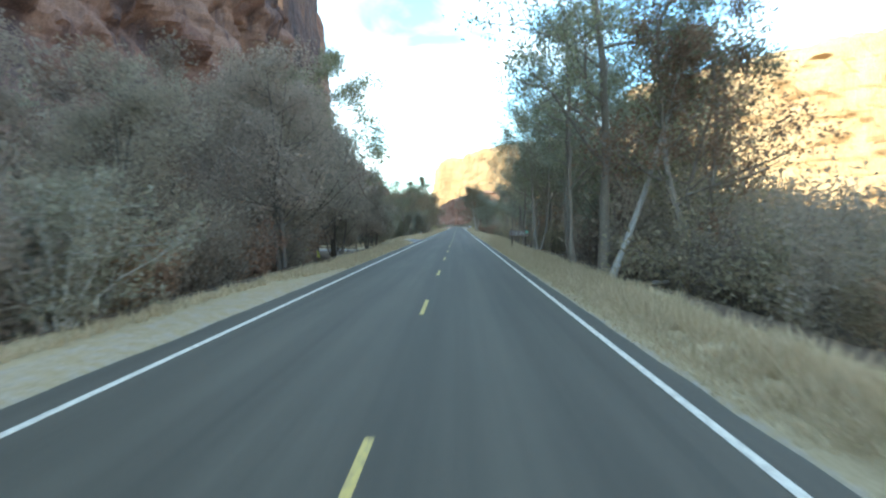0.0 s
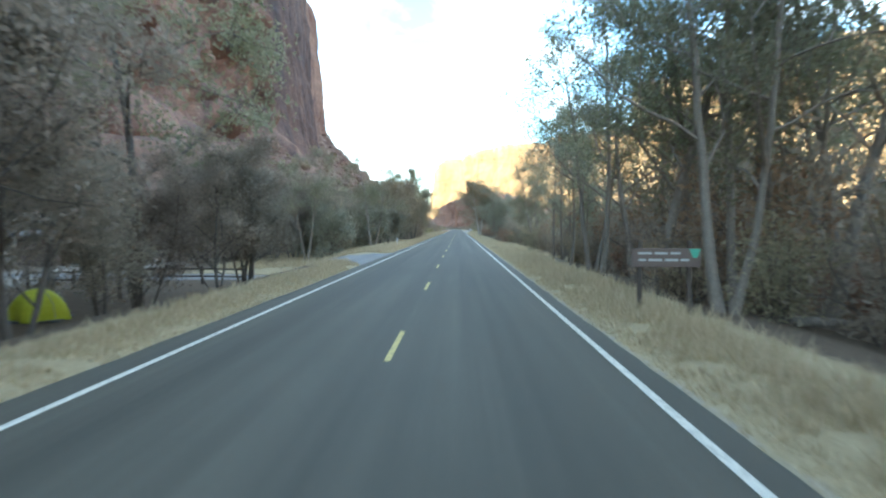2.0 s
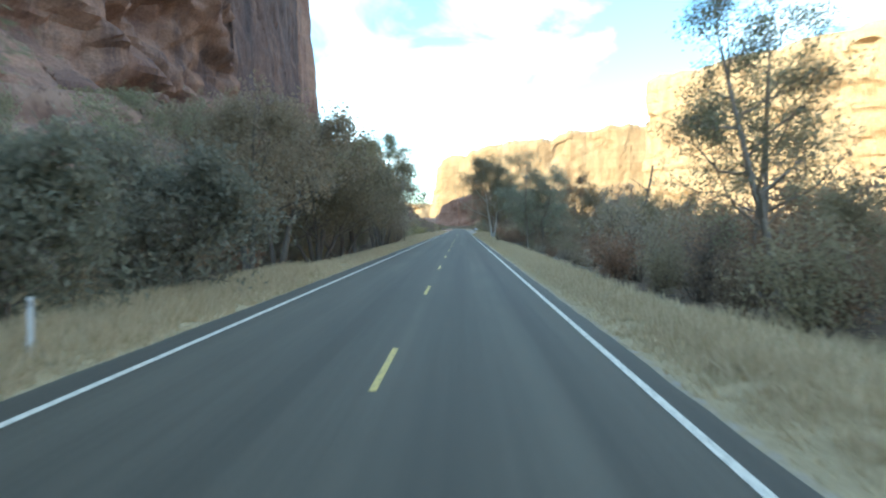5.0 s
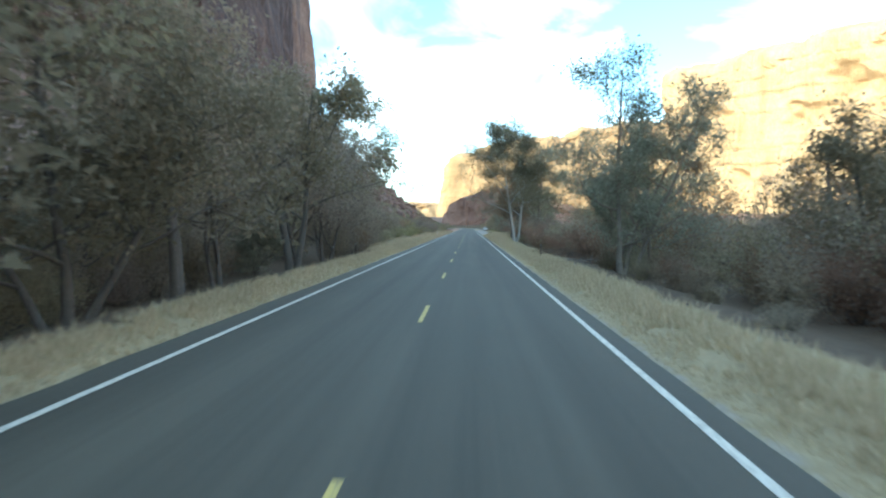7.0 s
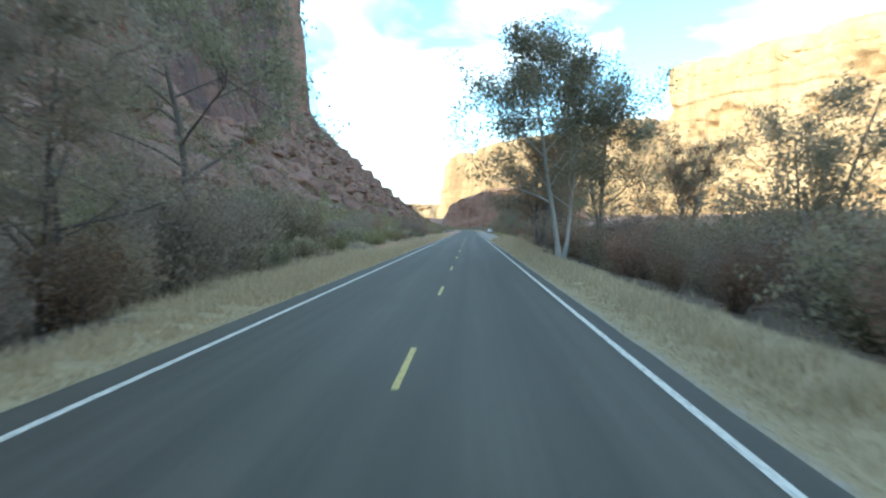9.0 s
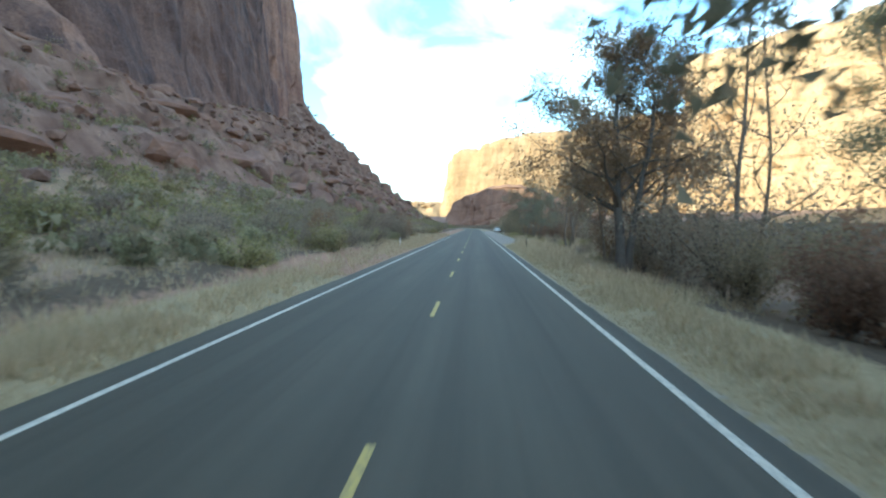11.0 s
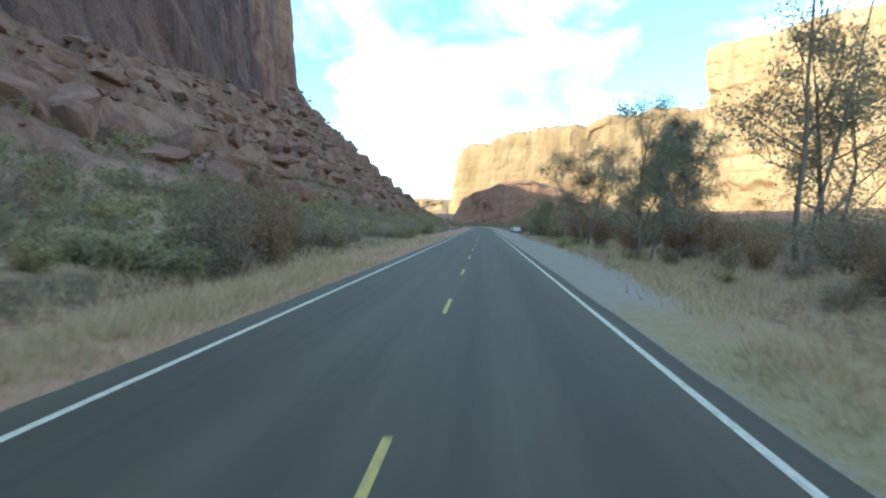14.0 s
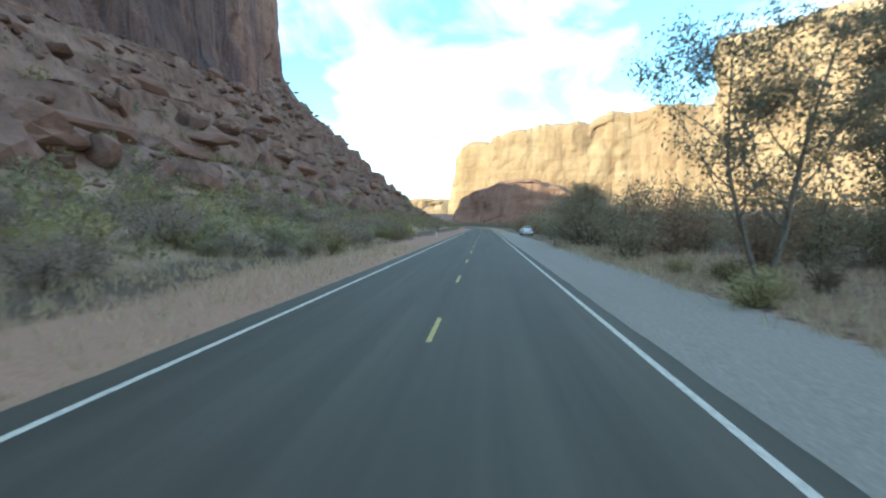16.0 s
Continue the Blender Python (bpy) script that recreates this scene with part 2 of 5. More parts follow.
WOOD_GREY = speckled("grey_dead_wood", (0.15, 0.13, 0.105), (0.28, 0.25, 0.21), 4.0, bump=0.6, fine=22)
SIGN_BROWN = speckled("brown_sign_paint", (0.125, 0.088, 0.070), (0.165, 0.120, 0.096), 2.0, 0.5, 0.4)
SIGN_WHITE = speckled("white_sign_paint", (0.42, 0.42, 0.39), (0.55, 0.55, 0.52), 5.0, 0.5, 0.4)
SIGN_GREEN = speckled("green_sign_paint", (0.10, 0.36, 0.24), (0.14, 0.44, 0.30), 5.0, 0.5, 0.4)
TENT_YELLOW = speckled("lime_yellow_nylon", (0.48, 0.52, 0.025), (0.60, 0.63, 0.05), 1.5, 0.6, 0.3)
TENT_GREY = speckled("grey_nylon", (0.06, 0.066, 0.08), (0.10, 0.105, 0.12), 1.5, 0.6, 0.3)
PLASTIC_WHITE = speckled("white_plastic", (0.66, 0.67, 0.66), (0.76, 0.77, 0.76), 6.0, 0.45, 0.4)
STEEL = speckled("galvanised_steel", (0.30, 0.31, 0.32), (0.42, 0.43, 0.44), 6.0, 0.5, 0.5)
CAR_WHITE = speckled("white_car_paint", (0.72, 0.73, 0.74), (0.78, 0.79, 0.80), 0.8, 0.25, 0.5)
CAR_GLASS = speckled("dark_car_glass", (0.010, 0.012, 0.014), (0.018, 0.020, 0.022), 1.0, 0.08, 0.6)
RUBBER = speckled("black_rubber", (0.014, 0.014, 0.014), (0.026, 0.026, 0.026), 8.0, 0.8, 0.3)
ROOF_GREY = speckled("grey_roof_sheet", (0.17, 0.16, 0.15), (0.24, 0.23, 0.22), 2.0, 0.7, 0.3)
CABIN_WALL = speckled("brown_cabin_boards", (0.11, 0.080, 0.060), (0.17, 0.13, 0.10), 2.0, 0.8, 0.3)


# ---- mesh helpers ----
def np_mesh(name, verts, faces, mats, smooth=False):
    me = bpy.data.meshes.new(name)
    me.from_pydata(np.asarray(verts, float).tolist(), [], faces.tolist() if isinstance(faces, np.ndarray) else faces)
    for m in mats:
        me.materials.append(m)
    if smooth:
        me.polygons.foreach_set("use_smooth", np.ones(len(me.polygons), bool))
    me.update()
    return me


def part(name, bm, mat, parent, label=""):
    """Links a bmesh, or a ready mesh, as one mesh object under a thing or a part."""
    if isinstance(bm, bpy.types.Mesh):
        me = bm
    else:
        me = bpy.data.meshes.new(name)
        bm.to_mesh(me)
        bm.free()
        me.materials.append(mat)
    ob = new(name, me)
    ob.parent = parent
    if label:
        ob["label"] = label
    return ob


def box(size, at=(0, 0, 0), bevel=0.0, turn=None):
    bm = bmesh.new()
    bmesh.ops.create_cube(bm, size=1.0)
    bmesh.ops.scale(bm, vec=size, verts=bm.verts)
    if bevel:
        bmesh.ops.bevel(bm, geom=bm.edges[:], offset=bevel, segments=2, affect="EDGES", profile=0.6)
    if turn is not None:
        bmesh.ops.transform(bm, matrix=turn, verts=bm.verts)
    bmesh.ops.translate(bm, vec=at, verts=bm.verts)
    return bm


def joined(*meshes):
    """One bmesh out of several."""
    bm = meshes[0]
    for other in meshes[1:]:
        me = bpy.data.meshes.new("piece")
        other.to_mesh(me)
        other.free()
        bm.from_mesh(me)
        bpy.data.meshes.remove(me)
    return bm


def rod(a, b, r1, r2=None, sides=10):
    a, b = Vector(a), Vector(b)
    bm = bmesh.new()
    bmesh.ops.create_cone(bm, cap_ends=True, segments=sides, radius1=r1, radius2=r1 if r2 is None else r2, depth=(b - a).length)
    bmesh.ops.transform(bm, matrix=Matrix.Translation((a + b) / 2) @ (b - a).to_track_quat("Z", "Y").to_matrix().to_4x4(), verts=bm.verts)
    return bm


def hashed(ix, iy, seed):
    v = np.sin(ix * 127.1 + iy * 311.7 + seed * 74.7) * 43758.5453
    return v - np.floor(v)


def value_noise(x, y, seed=0):
    ix, iy = np.floor(x), np.floor(y)
    fx, fy = x - ix, y - iy
    fx, fy = fx * fx * (3 - 2 * fx), fy * fy * (3 - 2 * fy)
    a, b = hashed(ix, iy, seed), hashed(ix + 1, iy, seed)
    c, d = hashed(ix, iy + 1, seed), hashed(ix + 1, iy + 1, seed)
    return (a * (1 - fx) + b * fx) * (1 - fy) + (c * (1 - fx) + d * fx) * fy


def fbm(x, y, seed=0, octaves=4, gain=0.5):
    """Layered noise about 0, within -1 to 1."""
    x, y = np.asarray(x, float), np.asarray(y, float)
    total, amp, norm = 0.0, 1.0, 0.0
    for k in range(octaves):
        total = total + amp * (value_noise(x * 2**k + 17 * k, y * 2**k - 9 * k, seed + k) * 2 - 1)
        norm += amp
        amp *= gain
    return total / norm


def smooth01(v):
    v = np.clip(v, 0, 1)
    return v * v * (3 - 2 * v)


# ---- the shape of the valley ----
LANE = 3.433         # centre line to edge line
PAVED = 4.15         # centre line to the left edge of the asphalt
PAVED_RIGHT = 3.92   # centre line to its right edge
LEFT_WALL = ((-180, -900), (-150, -300), (-112, 0), (-100, 110), (-84, 190), (-80, 260), (-84, 330), (-82, 385), (-92, 440), (-101, 504), (-109, 560), (-115, 625), (-124, 672), (-132, 730),
             (-146, 790), (-155, 838), (-151, 870), (-180, 904), (-300, 960), (-415, 1090), (-545, 1400), (-800, 1600))
# stretch behind y = 0 is unseen, added to keep the valley in shadow
BULGE_WALL = ((-320, -420), (-170, -330), (-130, -120), (-112, 0), (-100, 110), (-84, 190), (-76, 260), (-78, 330), (-75, 358), (-84, 370), (-112, 378), (-150, 384))
PANEL_WALL = ((-150, 366), (-104, 372), (-84, 384), (-88, 440), (-98, 504), (-106, 560), (-113, 625), (-123, 668), (-140, 690), (-200, 720))
# beyond y = 904 the hidden wall is added to shade the valley's far end
PROW_WALL = ((-260, 560), (-190, 610), (-150, 655), (-134, 700), (-138, 750), (-147, 795), (-155, 838), (-151, 870), (-180, 904), (-300, 960), (-415, 1090), (-545, 1400), (-800, 1600))
FAR_SLOPE = ((-318, 540), (-312, 620), (-282, 685), (-238, 742), (-194, 795), (-157, 838), (-151, 870), (-180, 904), (-300, 960), (-415, 1090), (-545, 1400), (-800, 1600))


def left_wall_x(y):
    return np.interp(y, [p[1] for p in LEFT_WALL], [p[0] for p in LEFT_WALL])


def bend(y):
    """How far the road's centre line has swung to the left."""
    return -np.clip(np.asarray(y, float) - 560, 0, None) ** 2 / 2600.0


def ground_height(x, y):
    x, y = np.asarray(x, float), np.asarray(y, float)
    off = x - bend(y)
    a = np.abs(off)
    # verge: a slight crown of grass, then a fall to the woods
    edge = np.where(off < 0, PAVED, PAVED_RIGHT)
    near = np.where(a < edge + 0.05, -0.10, -0.06 + 0.10 * smooth01((a - edge) / 1.2))
    woods_left = smooth01((230 - y) / 40)
    fall = np.where(off < 0, -1.15 * woods_left, -0.75 * smooth01((300 - y) / 30))
    z = near + fall * smooth01((a - 6.3) / 4.5)
    # left slope: sage flat, then rubble up to the foot of the cliff
    L = -off
    wall = -np.interp(y, [p[1] for p in FAR_SLOPE], [p[0] for p in FAR_SLOPE])
    foot = np.interp(y, (-300, 300, 600, 740, 820, 900, 1200), (80, 88, 95, 109, 128, 150, 100))
    far = smooth01((y - 650) / 130)
    open_ = smooth01((y - 150) / 90)
    start = 38 * (1 - open_) + 8 * open_
    s = np.clip((L - start) / np.maximum(wall - start, 1), 0, 1.3)
    steep = foot * s**1.06
    near_up = np.interp(-x - 26 * (1 - open_), (7, 13, 22, 33, 46, 65, 85, 95, 130, 200), (0, 0.9, 3.0, 6.6, 13.2, 25.5, 43, 53, 66, 80))
    cap = np.interp(y, (150, 383, 447, 500, 560, 625, 700, 760), (22, 26, 34, 42, 49, 56, 75, 90))
    near_up = np.minimum(near_up, cap + 0.12 * np.maximum(near_up - cap, 0))
    up = near_up * (1 - far) + steep * far
    rough_amt = smooth01((up - 3.5) / 8)
    grain = 0.45 + 0.55 * far
    up = up + rough_amt * grain * (fbm(x / 34, y / 34, 3, 5) * 7.5 + fbm(x / 11, y / 11, 5, 4) * 3.6)
    # ledges across the slope
    step = 6.0 + 3.0 * far
    q = (up + fbm(x / 60, y / 60, 8, 3) * 5) / step
    led = (np.floor(q) + smooth01((q - np.floor(q)) * 3.6)) * step - fbm(x / 60, y / 60, 8, 3) * 5
    up = up + rough_amt * 0.92 * (led - up)
    z = z + np.where(L > start, np.maximum(up, 0), 0)
    # right: flat bottom land, rising at the foot of the far wall
    rise = np.clip((off - 150) / 250, 0, 1.6) ** 2 * 9
    z = z + np.where(off > 0, rise, 0)
    z = z + np.where(a > 7, fbm(x / 5, y / 5, 11, 3) * 0.16, 0) + np.where(a > PAVED + 0.3, fbm(x / 1.3, y / 1.3, 12, 2) * 0.04, 0)
    return z


def ground_z(x, y):
    return float(ground_height(np.array([x]), np.array([y]))[0])


def spaced(*runs):
    out = []
    for a, b, step in runs:
        out.append(np.arange(a, b, step))
    return np.concatenate(out)


gx = spaced((-3200, -800, 300), (-800, -340, 46), (-340, -120, 5.0), (-120, -14, 1.5), (-14, -4.6, 0.55), (-4.6, -3.6, 0.2), (-3.6, 3.6, 1.8),
            (3.6, 4.7, 0.2), (4.7, 14, 0.55), (14, 60, 2.5), (60, 300, 16), (300, 900, 50), (900, 3400, 300))
gy = spaced((-900, -60, 60), (-60, -12, 6), (-12, 440, 2.0), (440, 700, 2.6), (700, 1150, 4.2), (1150, 1600, 15), (1600, 2600, 70), (2600, 4700, 300))
GX, GY = np.meshgrid(gx, gy)
GXB = GX + bend(GY) * np.clip(1 - np.abs(GX) / 60.0, 0, 1)
GZ = ground_height(GXB, GY)
nx, ny = len(gx), len(gy)
idx = np.arange(nx * ny).reshape(ny, nx)
quads = np.stack([idx[:-1, :-1], idx[:-1, 1:], idx[1:, 1:], idx[1:, :-1]], -1).reshape(-1, 4)
ground_mesh = np_mesh("ground", np.stack([GXB, GY, GZ], -1).reshape(-1, 3), quads, [GROUND], smooth=True)
ground_mesh.polygons.foreach_set("use_smooth", (GZ.reshape(-1)[quads].min(1) < 7))
off = GXB - bend(GY)
wob = fbm(GXB / 3, GY / 3, 21, 3) * 0.8
left_open = smooth01((GY - 205) / 30)
verge = 1 - smooth01((np.abs(off) - np.where((off < 0) & ((GY < 79) | ((GY > 136) & (GY < 206))), 5.3, np.where((off > 0) & ((GY > 120) | (GY < 93)), 5.9, 6.6)) - wob) / 1.6)
meadow = (off < 0) * smooth01((GY - 86) / 6) * (1 - smooth01((GY - 134) / 8)) * (1 - smooth01((-off - 15) / 6))
straw_a = np.maximum(verge, meadow)
straw_a = np.maximum(straw_a, (off > 0) * smooth01((GY - 92) / 8) * (1 - smooth01((GY - 118) / 10)) * (1 - smooth01((off - 10) / 4)))
straw_a = np.maximum(straw_a, (off > 0) * smooth01((GY - 255) / 20) * 0.4 * (1 - smooth01((off - 14) / 10)))
red_a = (off < 0) * left_open * (1 - smooth01((-off - 30) / 30)) * (0.50 + 0.45 * smooth01((GY - 256) / 8) * (1 - smooth01((GY - 284) / 10)))
red_a = np.where((off < 0) & (GY < 262) & (-off < 7), red_a * 0.4, red_a)
straw_a = np.maximum(straw_a, (off < 0) * left_open * 0.3 * smooth01((-off - 7.5) / 2))
red_a = red_a * (1 - smooth01((-off - 7.0) / 2.5)) + red_a * 0.25
rubble_a = np.maximum(smooth01((GZ - 2.5) / 3), left_open * 0.5 * smooth01((-off - 8) / 3)) * (off < 0) + smooth01((GY - 1000) / 100)
green_a = (off < 0) * left_open * smooth01((-off - 8) / 4) * (1 - smooth01((GZ - 4) / 5)) * 0.8
gravel_a = (off > 0) * smooth01((GY - 300) / 20) * (1 - smooth01((off - 5.4 - np.clip((GY - 308) / 24, 0, 1) * 1.4 - wob * 0.4) / 0.8)) * (1 - smooth01((GY - 470) / 30))
gravel_a = np.maximum(gravel_a, (off < 0) * (1 - smooth01((np.abs(GY - 92) - 16) / 8)) * smooth01((-off - 20) / 4) * (1 - smooth01((-off - 29) / 5)) * (GY > 74) * 0.8)
gravel_a = np.maximum(gravel_a, 0.5 * (1 - smooth01((np.abs(off) - np.where(off < 0, 4.25, 3.98)) / 0.2)))
gravel_a = np.maximum(gravel_a, (off < 0) * 0.42 * (1 - smooth01((-off - 5.2 + np.clip(GY - 20, 0, 13) * 0.08) / 0.4)) * (GY < 34))
red_a = np.maximum(red_a, (off > 0) * 0.48 * smooth01((GY - 252) / 8) * smooth01((off - 4.6) / 0.6) * (1 - smooth01((off - 16) / 8)) * (GY < 420))
red_a = np.maximum(red_a, (off < 0) * 0.9 * smooth01((GY - 328) / 8) * smooth01((-off - 4.3) / 0.4) * (1 - smooth01((-off - 7.4 - wob) / 1.0)) * (GY < 520))
for key, val in (("straw", straw_a), ("red", red_a), ("rubble", rubble_a), ("green", green_a), ("gravel", gravel_a)):
    ground_mesh.attributes.new(key, "FLOAT", "POINT").data.foreach_set("value", np.clip(val, 0, 1).astype(np.float32).reshape(-1))
ground = tagged(new("ground", ground_mesh), "valley floor of leaf litter, dry grass and red soil", "ground", kind="structure")

# ---- road ----
ys = spaced((-60, 540, 12), (540, 1010, 6))


def ribbon(name, x0, x1, y_list, z_top, z_low, mats):
    """A strip that follows the road, with a thickness."""
    y_list = np.asarray(y_list, float)
    b = bend(y_list)
    rows = [np.stack([b + x, y_list, np.full_like(y_list, z)], -1) for x, z in ((x0, z_low), (x0, z_top), (x1, z_top), (x1, z_low))]
    v = np.concatenate(rows)
    k = len(y_list)
    f = []
    for r in range(3):
        for i in range(k - 1):
            f.append([r * k + i, (r + 1) * k + i, (r + 1) * k + i + 1, r * k + i + 1])
    f += [[0, k, 2 * k, 3 * k], [k - 1, 4 * k - 1, 3 * k - 1, 2 * k - 1]]
    return np_mesh(name, v, f, mats)


def ragged_road():
    """The asphalt, with an edge that wanders by a few centimetres."""
    y_list = spaced((-60, 440, 0.5), (440, 1010, 4))
    b = bend(y_list)
    cols = (-PAVED, -PAVED + 0.08, -LANE, -1.8, 0, 1.8, LANE, PAVED_RIGHT - 0.08, PAVED_RIGHT)
    zs = (-0.09, 0.0, 0.0, 0.0, 0.0, 0.0, 0.0, 0.0, -0.09)
    v = []
    for c, z in zip(cols, zs):
        jag = fbm(y_list / 1.5, y_list * 0 + c, 31, 4) * 0.045 if abs(c) > 3.7 else 0
        v.append(np.stack([b + c + jag, y_list, np.full_like(y_list, z)], -1))
    k = len(y_list)
    f = [[r * k + i, (r + 1) * k + i, (r + 1) * k + i + 1, r * k + i + 1] for r in range(len(cols) - 1) for i in range(k - 1)]
    return np_mesh("road", np.concatenate(v), f, [ASPHALT])


road = tagged(new("road", ragged_road()), "worn grey two-lane asphalt road", "road", kind="structure")
for side in (-1, 1):
    part("edge_line", ribbon("edge_line", side * LANE - 0.056, side * LANE + 0.056, ys, 0.005, 0.001, [WHITE_PAINT]), None, road, "white painted edge line")
dash_mesh = ribbon("lane_dash", -0.047, 0.047, np.array([-3.05, -2.0, -1.0, 0.0]), 0.005, 0.001, [YELLOW_PAINT])
for k in range(-2, 62):
    y0 = 18.75 + 12.19 * k
    d = part("lane_dash", dash_mesh, None, road, "yellow painted centre dash")
    d.location = (0.06 + float(bend(y0)), y0, 0)
    d.rotation_euler = (0, 0, math.atan2(float(bend(y0 - 3) - bend(y0)), 3.0))

# side road towards the camp ground, flared where it meets the asphalt
sx = np.array((-4.05, -4.6, -6.0, -8.3, -12, -16, -20, -27, -34))
far_edge = np.array((99.0, 96.2, 92.2, 89.2, 88.2, 88.3, 88.6, 89.4, 90.2))
near_edge = np.array((78.5, 80.6, 81.8, 82.5, 82.8, 83.0, 83.2, 83.9, 84.6))
SX = np.interp(np.linspace(0, 8, 41), np.arange(9), sx)
FAR, NEAR = np.interp(-SX, -sx, far_edge), np.interp(-SX, -sx, near_edge)
k = np.linspace(0, 1, 15)[:, None]
SY = NEAR + (FAR - NEAR) * k
SXX = np.broadcast_to(SX, SY.shape)
SZ = np.maximum(ground_height(SXX, SY) + 0.03, np.where(SXX > -5.2, 0.004, -9))
SZ[0] -= 0.14
SZ[-1] -= 0.14
si = np.arange(SY.size).reshape(SY.shape)
side_faces = np.stack([si[:-1, :-1], si[1:, :-1], si[1:, 1:], si[:-1, 1:]], -1).reshape(-1, 4)[:, ::-1]
tagged(new("side_road", np_mesh("side_road", np.stack([SXX, SY, SZ], -1).reshape(-1, 3), side_faces, [SIDE_ASPHALT], smooth=True)),
       "pale gravelled side road joining the asphalt", "side road", kind="structure")


# ---- cliffs ----
def spline(points, step):
    """Points along a line through the given ones, evenly spaced and a little rounded."""
    p = np.array(points, float)
    d = np.concatenate([[0], np.cumsum(np.hypot(*np.diff(p, axis=0).T))])
    u = np.arange(0, d[-1], step)
    q = np.stack([np.interp(u, d, p[:, k]) for k in (0, 1)], -1)
    for _ in range(4):
        q[1:-1] = (q[:-2] + 2 * q[1:-1] + q[2:]) / 4
    return q


def cliff(name, points, top_at, base_at, mat, seed, step=3.0, rows=95, cracks=3.2, ledge=1.0, back=420, facing=1, bold=None, calm=None, crest=1.0, sc=1.0, lean_back=16, flare=0.0):
    """A rock wall along a line: buttresses, upright cracks, ledges between beds, a rounded rim and a plateau behind."""
    q = spline(points, step)
    t = np.gradient(q, axis=0)
    t /= np.hypot(t[:, 0], t[:, 1])[:, None]
    n = np.stack([t[:, 1], -t[:, 0]], -1) * facing
    u = np.arange(len(q)) * step
    v = np.linspace(0, 1, rows)
    U, V = np.meshgrid(u, v)
    base = base_at(q)
    topz = top_at(q) + (fbm(u / 45, u * 0, seed + 40, 4) * 12 + fbm(u / 12, u * 0, seed + 41, 2) * 3) * crest
    Z = base[None, :] + (topz - base)[None, :] * V
    height_over = Z - base[None, :]
    US, ZS = U / sc, Z / sc
    big = fbm(US / 95, ZS / 400, seed, 3) * 16 + fbm(US / 38, ZS / 160, seed + 1, 3) * 8
    if bold is not None:  # rounded bulges and overhangs between slanting ramps
        big = big + bold(q)[None, :] * (fbm(US / 95 + ZS / 80, ZS / 62, seed + 12, 3) * 46 + np.abs(fbm(US / 34 - ZS / 60, ZS / 30, seed + 13, 2)) * 15)
    r = 1 - np.abs(fbm(US / 30 + fbm(US / 50, ZS / 50, seed + 9, 2) * 0.9, ZS / 170, seed + 2, 3))
    crack = -np.clip(r - 0.84, 0, 1) * 6 * cracks
    fine = fbm(US / 7, ZS / 16, seed + 3, 4) * 1.6
    q1 = (ZS + fbm(US / 120, ZS / 200, seed + 5, 3) * 22 + fbm(ZS / 60, ZS * 0, seed + 15, 2) * 20) / 31.0
    beds = hashed(np.floor(q1), 0 * q1, seed + 6) * 5.0 * ledge
    f = q1 - np.floor(q1)
    notch = -smooth01((0.16 - f) / 0.16) * 2.2 * ledge
    alcove = -np.clip(fbm(US / 52, ZS / 38, seed + 7, 3) - 0.12, 0, 1) * 38 * ledge * (V < 0.9)
    lean = -V * lean_back + flare * np.exp(-np.maximum(height_over, 0) / 20.0)
    rim = -smooth01((V - 0.93) / 0.07) ** 2 * 16
    k = 1.0 if calm is None else calm(q)[None, :]
    out = (big * (0.4 + 0.6 * k) + crack + fine + (beds + notch + alcove) * k) * sc + lean + rim
    X = q[None, :, 0] + n[None, :, 0] * out
    Y = q[None, :, 1] + n[None, :, 1] * out
    verts = np.stack([X, Y, Z], -1)
    extra = []
    for d in (40, 140, back):
        extra.append(np.stack([X[-1] - n[:, 0] * d, Y[-1] - n[:, 1] * d, topz + 4 + fbm(u / 60, u * 0 + d, seed + 8, 3) * 10], -1)[None])
    verts = np.concatenate([verts] + extra)
    rr, cc = verts.shape[:2]
    k = np.arange(rr * cc).reshape(rr, cc)
    f4 = np.stack([k[:-1, :-1], k[:-1, 1:], k[1:, 1:], k[1:, :-1]], -1).reshape(-1, 4)
    return new(name, np_mesh(name, verts.reshape(-1, 3), f4, [mat], smooth=False))


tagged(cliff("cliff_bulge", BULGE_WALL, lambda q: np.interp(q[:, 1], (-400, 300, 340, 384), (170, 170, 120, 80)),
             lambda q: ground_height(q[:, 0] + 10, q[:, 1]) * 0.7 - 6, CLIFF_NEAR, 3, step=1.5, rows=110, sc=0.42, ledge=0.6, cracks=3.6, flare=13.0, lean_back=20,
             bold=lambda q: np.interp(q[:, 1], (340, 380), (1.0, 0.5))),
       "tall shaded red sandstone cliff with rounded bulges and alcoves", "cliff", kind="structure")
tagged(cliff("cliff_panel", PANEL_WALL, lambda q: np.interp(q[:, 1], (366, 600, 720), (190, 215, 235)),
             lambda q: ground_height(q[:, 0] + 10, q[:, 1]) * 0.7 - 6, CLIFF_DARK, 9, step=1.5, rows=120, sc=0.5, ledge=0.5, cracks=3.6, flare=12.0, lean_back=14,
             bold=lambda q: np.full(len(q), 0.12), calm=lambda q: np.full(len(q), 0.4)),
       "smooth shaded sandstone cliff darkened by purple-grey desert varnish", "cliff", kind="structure")
